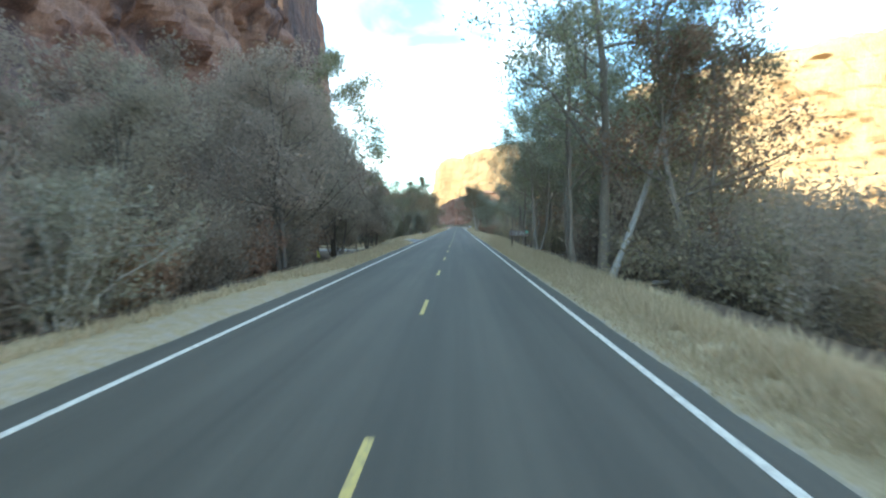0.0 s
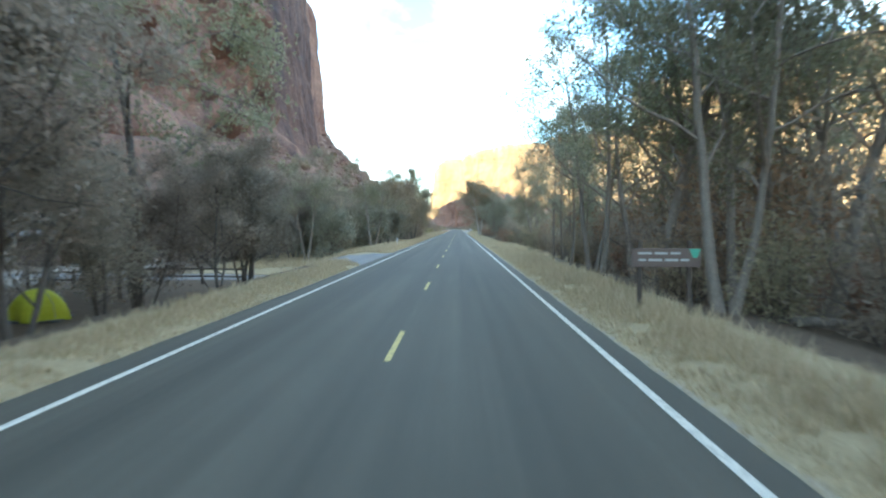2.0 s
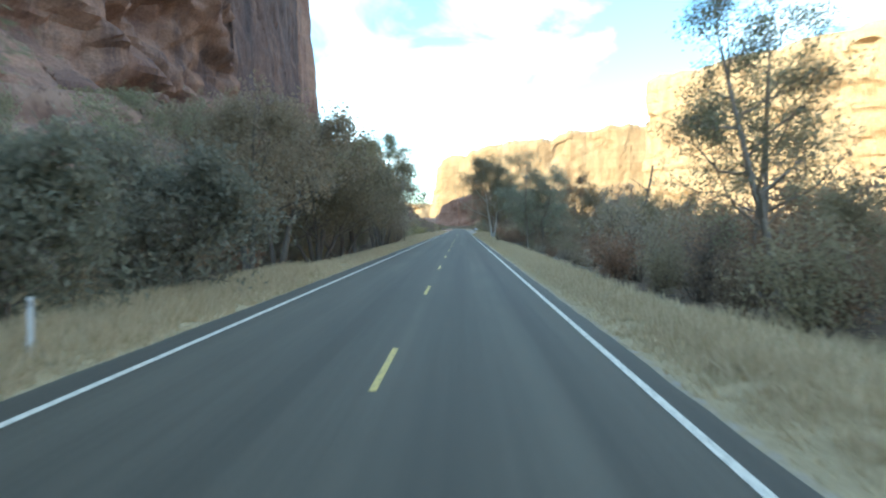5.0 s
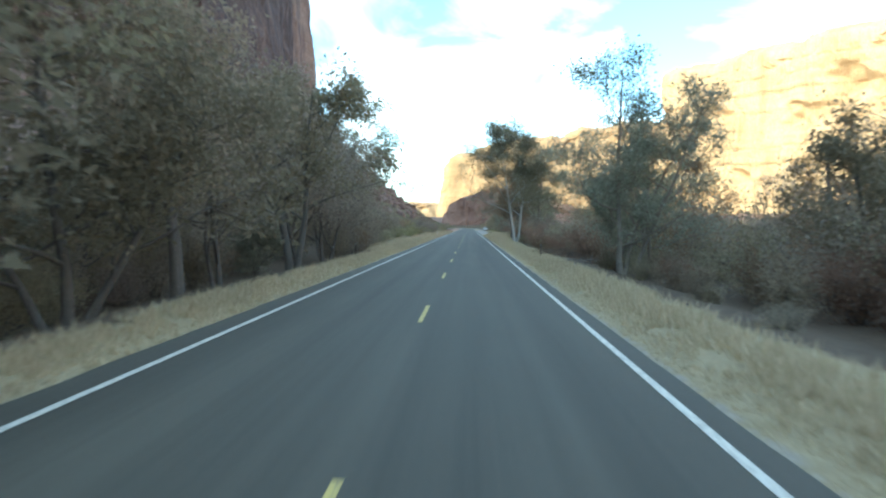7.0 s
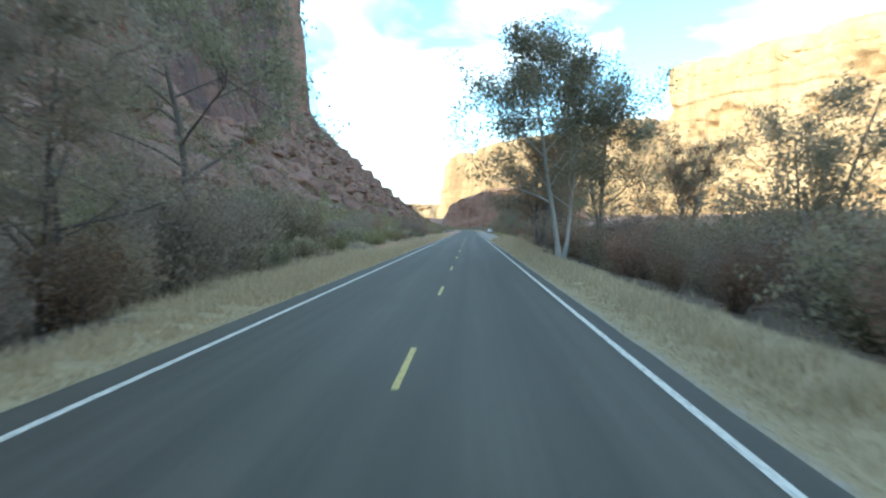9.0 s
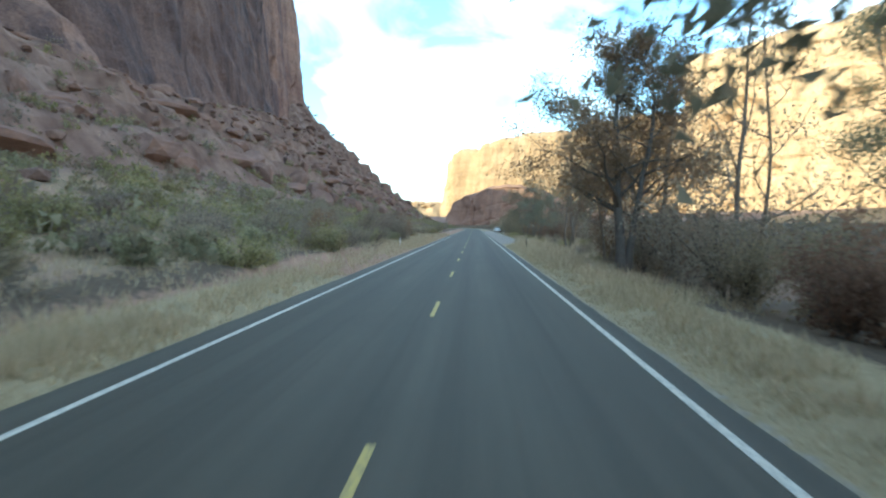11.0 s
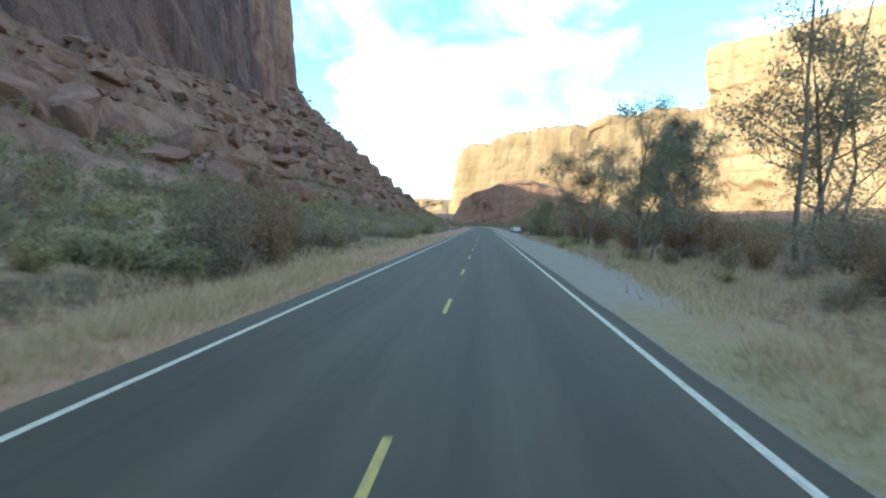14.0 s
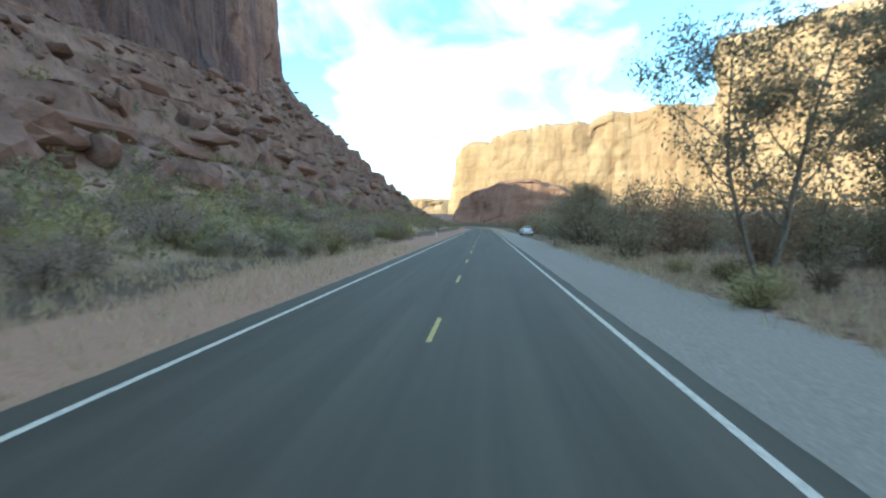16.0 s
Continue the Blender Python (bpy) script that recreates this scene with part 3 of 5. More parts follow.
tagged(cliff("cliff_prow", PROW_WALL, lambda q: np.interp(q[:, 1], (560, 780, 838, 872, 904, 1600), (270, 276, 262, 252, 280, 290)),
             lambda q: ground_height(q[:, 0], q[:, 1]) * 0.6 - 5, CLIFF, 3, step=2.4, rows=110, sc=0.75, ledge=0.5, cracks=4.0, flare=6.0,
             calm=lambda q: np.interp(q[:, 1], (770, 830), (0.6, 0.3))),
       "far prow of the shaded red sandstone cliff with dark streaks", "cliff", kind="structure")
RIGHT_WALL = ((620, -900), (660, 0), (690, 400), (660, 800), (560, 960), (470, 1080), (392, 1210), (330, 1310), (312, 1345), (345, 1400), (500, 1500), (800, 1600))
tagged(cliff("cliff_right", RIGHT_WALL, lambda q: np.interp(q[:, 1], (-900, 900, 1080, 1200, 1345, 1600), (285, 272, 264, 266, 262, 260)), lambda q: np.full(len(q), 2.0), MESA, 23,
             step=4.5, rows=80, facing=-1, ledge=0.9, crest=0.7),
       "sunlit buff sandstone cliff across the valley", "cliff", kind="structure")
END_WALL = ((-30, 2700), (-74, 1920), (-76, 1850), (-60, 1805), (0, 1775), (120, 1765), (300, 1745), (520, 1700), (760, 1690), (1100, 1700))
tagged(cliff("cliff_end", END_WALL, lambda q: np.interp(q[:, 0], (-80, -40, 60, 330, 1100), (150, 172, 190, 235, 245)), lambda q: np.full(len(q), 2.0), MESA, 57,
             step=6, rows=46, facing=1, ledge=0.5, cracks=1.0, calm=lambda q: np.full(len(q), 0.55)),
       "sunlit buff sandstone cliff closing the valley", "cliff", kind="structure")
# added bench in place of the shadow across the end cliff's lower part
SHADOW_MOUND = ((-30, 1620), (-50, 1450), (-50, 1408), (-10, 1385), (120, 1362), (215, 1342))
tagged(cliff("end_shadow_bench", SHADOW_MOUND, lambda q: np.interp(q[:, 0], (-50, -35, -20, -8, 5, 25, 45, 70, 90, 110, 130, 160, 200), (43, 50, 55, 56, 63, 67, 65, 67, 60, 56, 44, 37, 10)),
             lambda q: np.full(len(q), 1.0), SHADOW_BENCH, 83, step=3.5, rows=30, facing=1, ledge=0.5, back=160, crest=0.55),
       "low red rock bench standing in for the shadow on the sunlit end cliff", "rock bench", kind="structure")
FAR_WALL = ((-900, 3300), (-500, 3250), (-200, 3300), (100, 3400))
tagged(cliff("cliff_far", FAR_WALL, lambda q: np.full(len(q), 105.0), lambda q: np.full(len(q), 2.0), MESA, 71, step=14, rows=24, facing=1),
       "distant sunlit sandstone cliff in the gap", "cliff", kind="structure")


# ---- plants ----
def tube(path, radii, sides):
    """Vertices and faces of a tapered limb along a path."""
    path = np.asarray(path, float)
    k = len(path)
    d = np.gradient(path, axis=0)
    d /= np.linalg.norm(d, axis=1)[:, None] + 1e-9
    up = np.where(np.abs(d[:, 2:3]) > 0.9, np.array([[1.0, 0, 0]]), np.array([[0, 0, 1.0]]))
    a = np.cross(d, up)
    a /= np.linalg.norm(a, axis=1)[:, None] + 1e-9
    b = np.cross(d, a)
    ang = np.arange(sides) * 2 * math.pi / sides
    ring = path[:, None] + np.asarray(radii)[:, None, None] * (a[:, None] * np.cos(ang)[None, :, None] + b[:, None] * np.sin(ang)[None, :, None])
    i = np.arange(k * sides).reshape(k, sides)
    j = np.roll(i, -1, axis=1)
    f = np.stack([i[:-1], j[:-1], j[1:], i[1:]], -1).reshape(-1, 4)
    return ring.reshape(-1, 3), f


def limb(rng, start, heading, length, bends, wander, lift):
    p, h = np.array(start, float), np.array(heading, float)
    pts = [p.copy()]
    for _ in range(bends):
        h = h + rng.normal(0, wander, 3) + np.array([0, 0, lift])
        h /= np.linalg.norm(h)
        p = p + h * length / bends
        pts.append(p.copy())
    return np.array(pts), h


def leaves_at(rng, centres, per, spread, size, long=1.5):
    """Small pointed leaves scattered round the given places."""
    c = np.repeat(np.asarray(centres), per, axis=0)
    c = c + rng.normal(0, 1, c.shape) * np.asarray(spread)
    n = len(c)
    a = rng.normal(0, 1, (n, 3))
    a[:, 2] -= 0.5
    a /= np.linalg.norm(a, axis=1)[:, None]
    b = np.cross(a, rng.normal(0, 1, (n, 3)))
    b /= np.linalg.norm(b, axis=1)[:, None] + 1e-9
    s = size * rng.uniform(0.6, 1.4, (n, 1))
    v = np.stack([c - a * s * long / 2 + b * s * 0.3, c - a * s * 0.1 - b * s / 2, c + a * s * long / 2], 1)
    return v.reshape(-1, 3), np.arange(n * 3).reshape(n, 3)


def grow(seed, height, trunks=1, lean=0.12, bole=0.3, radius=0.22, limbs=9, reach=0.42, twigs=5, lift=0.10, wander=0.16):
    """The skeleton of a tree: trunk tubes, branch tubes and the places where leaves sit."""
    rng = np.random.default_rng(seed)
    tv, tf, bv, bf, tips = [], [], [], [], []
    tn = bn = 0
    for k in range(trunks):
        ang = rng.uniform(0, 6.28)
        h0 = np.array([math.cos(ang) * lean * (1 + k), math.sin(ang) * lean * (1 + k), 1.0])
        hh = height * rng.uniform(0.82, 1.0) if k else height
        path, _ = limb(rng, (math.cos(ang) * 0.25 * k, math.sin(ang) * 0.25 * k, -0.3), h0 / np.linalg.norm(h0), hh * 0.93, 9, 0.07, 0.03)
        w = np.linspace(0, 1, 10)
        rad = radius * (1 - w) ** 0.8 * (0.75 if k else 1) + 0.015
        rad[0] *= 1.35
        v, f = tube(path, rad, 8)
        tv.append(v), tf.append(f + tn)
        tn += len(v)
        for i in range(limbs):
            at = bole + (1 - bole) * (i + rng.uniform(0, 0.8)) / limbs
            at = min(at, 0.97)
            base = np.array([np.interp(at, w, path[:, c]) for c in range(3)])
            a2 = i * 2.4 + rng.uniform(-0.6, 0.6)
            rise = rng.uniform(0.3, 0.95)
            ln = height * reach * (1.12 - 0.75 * (at - bole) / (1 - bole)) * rng.uniform(0.65, 1.15)
            hd = np.array([math.cos(a2), math.sin(a2), rise])
            lp, le = limb(rng, base, hd / np.linalg.norm(hd), ln, 6, wander, lift * 0.5)
            lr = np.linspace(np.interp(at, w, rad) * 0.55, 0.012, 7)
            v, f = tube(lp, lr, 4)
            bv.append(v), bf.append(f + bn)
            bn += len(v)
            for j in range(twigs):
                fr = rng.uniform(0.28, 1.0)
                b2 = np.array([np.interp(fr, np.linspace(0, 1, 7), lp[:, c]) for c in range(3)])
                hd2 = le + rng.normal(0, 0.75, 3)
                tp, _ = limb(rng, b2, hd2 / np.linalg.norm(hd2), ln * rng.uniform(0.25, 0.5), 2, wander * 1.6, lift)
                v, f = tube(tp, np.linspace(0.020, 0.007, 3) * max(1.0, height / 11), 3)
                bv.append(v), bf.append(f + bn)
                bn += len(v)
                tips += [tp[1], (tp[1] + tp[2]) / 2, tp[2]]
            tips.append(lp[-1])
    cat = lambda q: np.concatenate(q)
    return rng, (cat(tv), cat(tf)), (cat(bv), cat(bf)), np.array(tips)


tree_height = {}


def tree(name, label, seed, height, leaf, bark, per=14, spread=0.38, size=0.16, group="", **shape):
    """A tree: trunk, branches and a crown of leaves."""
    rng, t, b, tips = grow(seed, height, **shape)
    ob = tagged(new(name), label, "tree", group)
    tree_height[ob.name] = height
    part("trunk", np_mesh("trunk", t[0], t[1], [bark], smooth=True), None, ob)
    part("branch_frame", np_mesh("branch_frame", b[0], b[1], [bark], smooth=True), None, ob)
    keep = tips[rng.uniform(0, 1, len(tips)) < 0.9]
    v, f = leaves_at(rng, keep, per, (spread, spread, spread * 0.8), size)
    part("crown", np_mesh("crown", v, f, [leaf]), None, ob)
    return ob


def shrub_shape(seed, height, wide, stems, per, size, spread):
    """Stems and leaves of a many-stemmed shrub."""
    rng = np.random.default_rng(seed)
    sv, sf, tips, sn = [], [], [], 0
    for k in range(stems):
        a = rng.uniform(0, 6.28)
        out = rng.uniform(0.1, 1.0) * wide / height
        hd = np.array([math.cos(a) * out, math.sin(a) * out, 1.0])
        start = (math.cos(a) * 0.12 * wide * rng.uniform(0, 1), math.sin(a) * 0.12 * wide * rng.uniform(0, 1), -0.12)
        p, e = limb(rng, start, hd / np.linalg.norm(hd), height * rng.uniform(0.7, 1.12) * math.sqrt(1 + out * out * 0.5), 4, 0.16, 0.0)
        v, f = tube(p, np.linspace(0.012 + 0.006 * height, 0.005, 5), 3)
        sv.append(v), sf.append(f + sn)
        sn += len(v)
        tips += list(p[1:])
        for _ in range(2):
            fr = rng.integers(1, 4)
            hd2 = e + rng.normal(0, 0.7, 3)
            p2, _ = limb(rng, p[fr], hd2 / np.linalg.norm(hd2), height * 0.35, 2, 0.2, 0.05)
            v, f = tube(p2, np.linspace(0.008 + 0.003 * height, 0.004, 3), 3)
            sv.append(v), sf.append(f + sn)
            sn += len(v)
            tips += list(p2[1:])
    v, f = leaves_at(rng, np.array(tips), per, spread, size)
    v[:, 2] = np.maximum(v[:, 2], 0.01)
    return np.concatenate(sv), np.concatenate(sf), v, f


def bush(name, label, seed, height, wide, leaf, bark, stems=14, per=16, size=0.10, spread=0.22, group="", category="shrub"):
    """A many-stemmed shrub of twigs and small leaves."""
    sv, sf, v, f = shrub_shape(seed, height, wide, stems, per, size, spread)
    ob = tagged(new(name), label, category, group)
    part("stem_clump", np_mesh("stem_clump", sv, sf, [bark]), None, ob)
    part("foliage", np_mesh("foliage", v, f, [leaf]), None, ob)
    return ob


used_templates = set()
deep_spots = []  # places of the undergrowth deeper in: kind, x, y, scale


def plant(kind, x, y, scale=1.0, turn=None, sink=0.05):
    """Puts a plant on the ground: the template itself the first time, then copies."""
    if isinstance(kind, int):
        if x - 0.9 > 0.3 * y > 0 and y < 50:
            scale = min(scale, (1.9 + 0.095 * math.hypot(x, y)) / 4.2)  # kept low beside the start of the road
        deep_spots.append((kind, x, y, scale))
        return None
    tall = tree_height.get(kind.name, 3.0)
    if tall > 6 and x > 0 and y < 75 and x + 0.4 > 0.42 * y:
        return None  # low scrub only beside the start of the road
    if x < 0 and 18 < y < 64 and 0.9 - x < 0.5 * y:
        scale = min(scale, (2.0 + 0.25 * math.hypot(x, y)) / tall)
    if 58 < y < 100 and x < 0 and 1.1 - x < 0.55 * (y - 41.7) and kind is not spreading:
        scale = min(scale, max(4.0, 2.0 + 0.13 * math.hypot(x, y - 41.7)) / tall)
    if tall > 6 and kind in (*cotton_far, drab_far, olive_far) and 40 < y < 100 and 0.42 < (x - 1.0) / (y - 31.0) < 0.66:
        return None
    if x > 0 and y < 22 and kind in thick:
        scale = min(scale, 0.6)
    if 0 < x < 11.8 and 140 < y < 188 and kind in thick:
        scale *= 0.6
    if x > 0 and y > 256 and kind in thick:
        scale *= 0.75
    rz = turn if turn is not None else (x * 57.0 + y * 31.0) % 360
    m = Matrix.LocRotScale((x, y, ground_z(x, y) - sink), Euler((0, 0, radians(rz))), None)
    if kind.name not in used_templates:
        used_templates.add(kind.name)
        ob = kind
        ob.matrix_basis = m
    else:
        ob = copy_thing(kind, m)
    ob.scale = (scale, scale, scale * (0.92 + 0.16 * ((x * 7.7 + y * 3.1) % 1)))
    return ob


# ---- templates ----
WOODS = "trees of the roadside woods"
THICKET = "shrubs of the roadside thicket"
SLOPE = "shrubs on the open slope"
cotton = [
    tree("cottonwood_tree", "tall cottonwood with thin grey-green leaves and a grey trunk", 11, 15.0, LEAF_GREEN, BARK, 42, 0.33, 0.098, WOODS, bole=0.28, limbs=14, reach=0.37, radius=0.18, twigs=6),
    tree("cottonwood_tree", "leaning cottonwood with thin grey-green leaves and two trunks", 12, 14.0, LEAF_GREEN, BARK, 42, 0.33, 0.10, WOODS, trunks=2, lean=0.10, bole=0.30, limbs=10, reach=0.33, radius=0.15),
    tree("cottonwood_tree", "slender cottonwood with sparse leaves and bare twigs", 13, 16.0, LEAF_SILVER, BARK, 38, 0.34, 0.10, WOODS, bole=0.26, limbs=14, reach=0.27, radius=0.12, lift=0.16),
    tree("cottonwood_tree", "broad cottonwood with two pale trunks and a full crown", 25, 15.5, LEAF_TAN, BARK_PALE, 84, 0.52, 0.145, WOODS, trunks=2, lean=0.12, bole=0.27, limbs=12, reach=0.46, radius=0.17, twigs=6, lift=0.06),
    tree("cottonwood_tree", "young silvery cottonwood with upswept limbs", 16, 11.0, LEAF_SILVER, BARK, 46, 0.32, 0.098, WOODS, trunks=3, lean=0.16, bole=0.16, limbs=10, reach=0.36, radius=0.13, lift=0.18),
]
rusty = [
    tree("cottonwood_tree", "cottonwood with rusty autumn leaves and a dark trunk", 21, 12.0, LEAF_RUST, BARK, 26, 0.32, 0.125, WOODS, trunks=2, bole=0.25, limbs=10, reach=0.36, radius=0.17),
    tree("cottonwood_tree", "nearly bare cottonwood with a few tan leaves", 22, 12.0, LEAF_TAN, BARK, 9, 0.34, 0.10, WOODS, trunks=2, lean=0.13, bole=0.2, limbs=9, reach=0.30, radius=0.10, lift=0.2),
    tree("cottonwood_tree", "thin-leaved young cottonwood turning brown", 23, 11.0, LEAF_TAN, BARK, 30, 0.34, 0.115, WOODS, trunks=2, lean=0.14, bole=0.2, limbs=12, reach=0.44, radius=0.13, lift=0.14),
]
olive = [
    tree("olive_tree", "dense dark olive-green tree beside the road", 31, 11.0, LEAF_OLIVE, BARK_DARK, 36, 0.44, 0.15, WOODS, trunks=2, bole=0.27, limbs=12, reach=0.44, radius=0.2),
    tree("olive_tree", "broad dark olive-green tree with low limbs", 32, 9.5, LEAF_OLIVE, BARK_DARK, 36, 0.52, 0.15, WOODS, trunks=3, lean=0.2, bole=0.22, limbs=9, reach=0.44, radius=0.16),
]
drab = [
    tree("tamarisk_tree", "drab half-bare tamarisk of grey-brown twigs", 41, 10.0, LEAF_DRAB, BARK_DARK, 42, 0.42, 0.118, WOODS, trunks=3, lean=0.16, bole=0.14, limbs=9, reach=0.40, radius=0.10, lift=0.14),
    tree("tamarisk_tree", "tall drab tamarisk of grey-brown twigs", 42, 13.0, LEAF_DRAB, BARK_DARK, 44, 0.44, 0.122, WOODS, trunks=2, lean=0.12, bole=0.14, limbs=12, reach=0.38, radius=0.13, lift=0.14),
]
blue = [tree("willow_tree", "bushy blue-green willow beside the meadow", 51, 6.5, LEAF_BLUE, BARK_DARK, 30, 0.38, 0.14, WOODS, trunks=3, lean=0.2, bole=0.08, limbs=9, reach=0.46, radius=0.1)]
thick = [
    bush("tamarisk_shrub", "dense drab tamarisk shrub by the road", 61, 3.6, 2.4, LEAF_DRAB, BARK_DARK, 14, 24, 0.115, 0.28, THICKET),
    bush("tamarisk_shrub", "dense olive tamarisk shrub by the road", 62, 3.2, 2.2, LEAF_OLIVE, BARK_DARK, 14, 24, 0.115, 0.28, THICKET),
    bush("tamarisk_shrub", "rust-brown tamarisk shrub by the road", 63, 3.0, 2.0, LEAF_RUST, BARK_DARK, 14, 26, 0.115, 0.30, THICKET),
]
thick_far = [0, 1, 2]  # drab, olive and rust-brown shrubs of the undergrowth
cotton_far = [
    tree("cottonwood_tree", "cottonwood with thin grey-green leaves deeper in the woods", 14, 14.0, LEAF_GREEN, BARK, 20, 0.40, 0.15, WOODS, bole=0.2, limbs=13, reach=0.36, radius=0.15),
    tree("cottonwood_tree", "sparse silvery cottonwood deeper in the woods", 18, 15.0, LEAF_SILVER, BARK, 16, 0.38, 0.14, WOODS, bole=0.26, limbs=13, reach=0.28, radius=0.14),
]
drab_far = tree("tamarisk_tree", "tall drab tamarisk deeper in the woods", 43, 12.0, LEAF_DRAB, BARK, 24, 0.46, 0.16, WOODS, trunks=2, lean=0.14, bole=0.12, limbs=11, reach=0.40, radius=0.12, lift=0.14)
olive_far = tree("olive_tree", "olive-green tree deeper in the woods", 33, 10.5, LEAF_OLIVE, BARK_DARK, 26, 0.44, 0.165, WOODS, trunks=2, bole=0.12, limbs=10, reach=0.44, radius=0.14)
roadside_giant = tree("cottonwood_tree", "big brown-leaved cottonwood with a dark trunk overhanging the road", 27, 13.5, LEAF_RUST, BARK_DARK, 46, 0.40, 0.112, WOODS, trunks=2, lean=0.08, bole=0.22, limbs=14, reach=0.40, radius=0.26, twigs=8, lift=0.06)
dark_giant = tree("cottonwood_tree", "tall dense cottonwood with dark brownish-green leaves", 28, 15.0, LEAF_OLIVE, BARK_DARK, 40, 0.42, 0.15, WOODS, trunks=2, lean=0.08, bole=0.2, limbs=13, reach=0.32, radius=0.2, twigs=6, lift=0.12)
spreading = tree("cottonwood_tree", "spreading cottonwood with a dark trunk and grey-green leaves", 19, 16.0, LEAF_GREEN, BARK_DARK, 72, 0.38, 0.135, WOODS, bole=0.28, limbs=16, reach=0.50, radius=0.17, twigs=7, lift=0.06)
leaning = tree("cottonwood_tree", "cottonwood with a pale trunk leaning away from the road", 17, 11.0, LEAF_GREEN, BARK_PALE, 30, 0.34, 0.09, WOODS, lean=0.36, bole=0.5, limbs=8, reach=0.22, radius=0.12)
pale_bush = bush("clematis_shrub", "pale shrub covered with fluffy seed heads", 71, 3.4, 1.9, LEAF_PALE, BARK_PALE, 16, 22, 0.11, 0.19, THICKET)
sage = [
    bush("sagebrush", "low rounded grey-green sagebrush", 81, 0.85, 0.95, LEAF_SAGE, BARK_DARK, 22, 15, 0.062, 0.10, SLOPE),
    bush("rabbitbrush", "yellow-green rabbitbrush on open ground", 82, 0.85, 0.95, LEAF_GOLD, BARK_DARK, 22, 15, 0.058, 0.10, SLOPE),
    bush("greasewood_shrub", "dark olive greasewood shrub on open ground", 83, 1.5, 1.3, LEAF_OLIVE, BARK_DARK, 14, 7, 0.13, 0.16, SLOPE),
    bush("blackbrush", "drab dead-looking blackbrush on open ground", 84, 1.1, 1.0, LEAF_DRAB, BARK_DARK, 18, 14, 0.06, 0.12, SLOPE),
]
rng = random.Random(5)


def pick(*choices):
    return rng.choice(choices)


# right-hand woods, front row
for kind, x, y, s in (
    (cotton[0], 6.85, 29.2, 1.15), (cotton[2], 6.3, 33.2, 1.0), (rusty[0], 9.4, 25.0, 0.95), (cotton[2], 7.8, 44.0, 1.05), (cotton[4], 10.2, 47.0, 0.9),
    (cotton[1], 7.4, 58.8, 0.95), (cotton[2], 9.0, 62.0, 1.1), (cotton[0], 7.6, 65.5, 0.95), (cotton[2], 7.4, 73.0, 0.9), (cotton[1], 8.4, 81.0, 0.95), (cotton[2], 8.0, 85.0, 0.7),
    (cotton[2], 8.2, 89.5, 0.7), (cotton[2], 7.9, 92.6, 0.66), (cotton[2], 9.3, 94.6, 0.64), (cotton[4], 10.4, 96.5, 0.75), (cotton[2], 9.8, 91.0, 0.7), (cotton[0], 10.0, 124.0, 0.72), (cotton[1], 10.5, 127.0, 0.7),
    (cotton[4], 8.2, 181.0, 1.0), (cotton[4], 10.2, 185.0, 0.9), (cotton[3], 6.7, 236.0, 1.0), (cotton[0], 12.0, 248.0, 0.62), (rusty[2], 22.5, 261.0, 1.15), (rusty[1], 13.6, 207.0, 0.75), (rusty[1], 12.0, 284.0, 1.05), (rusty[1], 14.5, 296.0, 0.9), (rusty[0], 21.0, 257.0, 0.95), (rusty[0], 9.0, 275.0, 0.6),
    (roadside_giant, 8.3, 267.5, 1.0), (rusty[0], 10.6, 271.0, 0.95), (rusty[1], 10.8, 258.0, 1.0), (rusty[1], 9.4, 297.0, 0.8), (rusty[1], 10.9, 303.0, 1.05),
    (rusty[2], 20.0, 333.0, 1.25), (rusty[1], 17.0, 330.0, 1.45), (cotton[4], 9.2, 331.0, 0.76), (dark_giant, 21.6, 368.0, 1.0), (rusty[2], 10.0, 356.0, 0.9), (rusty[1], 16.0, 352.0, 0.9),
):
    plant(kind, x, y, s)
# right-hand woods behind
for i in range(18):
    plant(pick(cotton_far[0], cotton_far[1], drab_far, olive_far), rng.uniform(11, 30), 34 + i * 3.5 + rng.uniform(-1, 1), rng.uniform(0.7, 1.0))
for i in range(12):
    plant(pick(cotton_far[0], drab_far, olive_far, olive_far), rng.uniform(13, 40), 108 + i * 6 + rng.uniform(-2, 2), rng.uniform(0.4, 0.62))
for i in range(26):
    plant(pick(*thick_far), rng.uniform(12, 26), 14 + i * 3.4 + rng.uniform(-1, 1), rng.uniform(0.8, 1.0) if i < 6 else rng.uniform(1.1, 1.9))
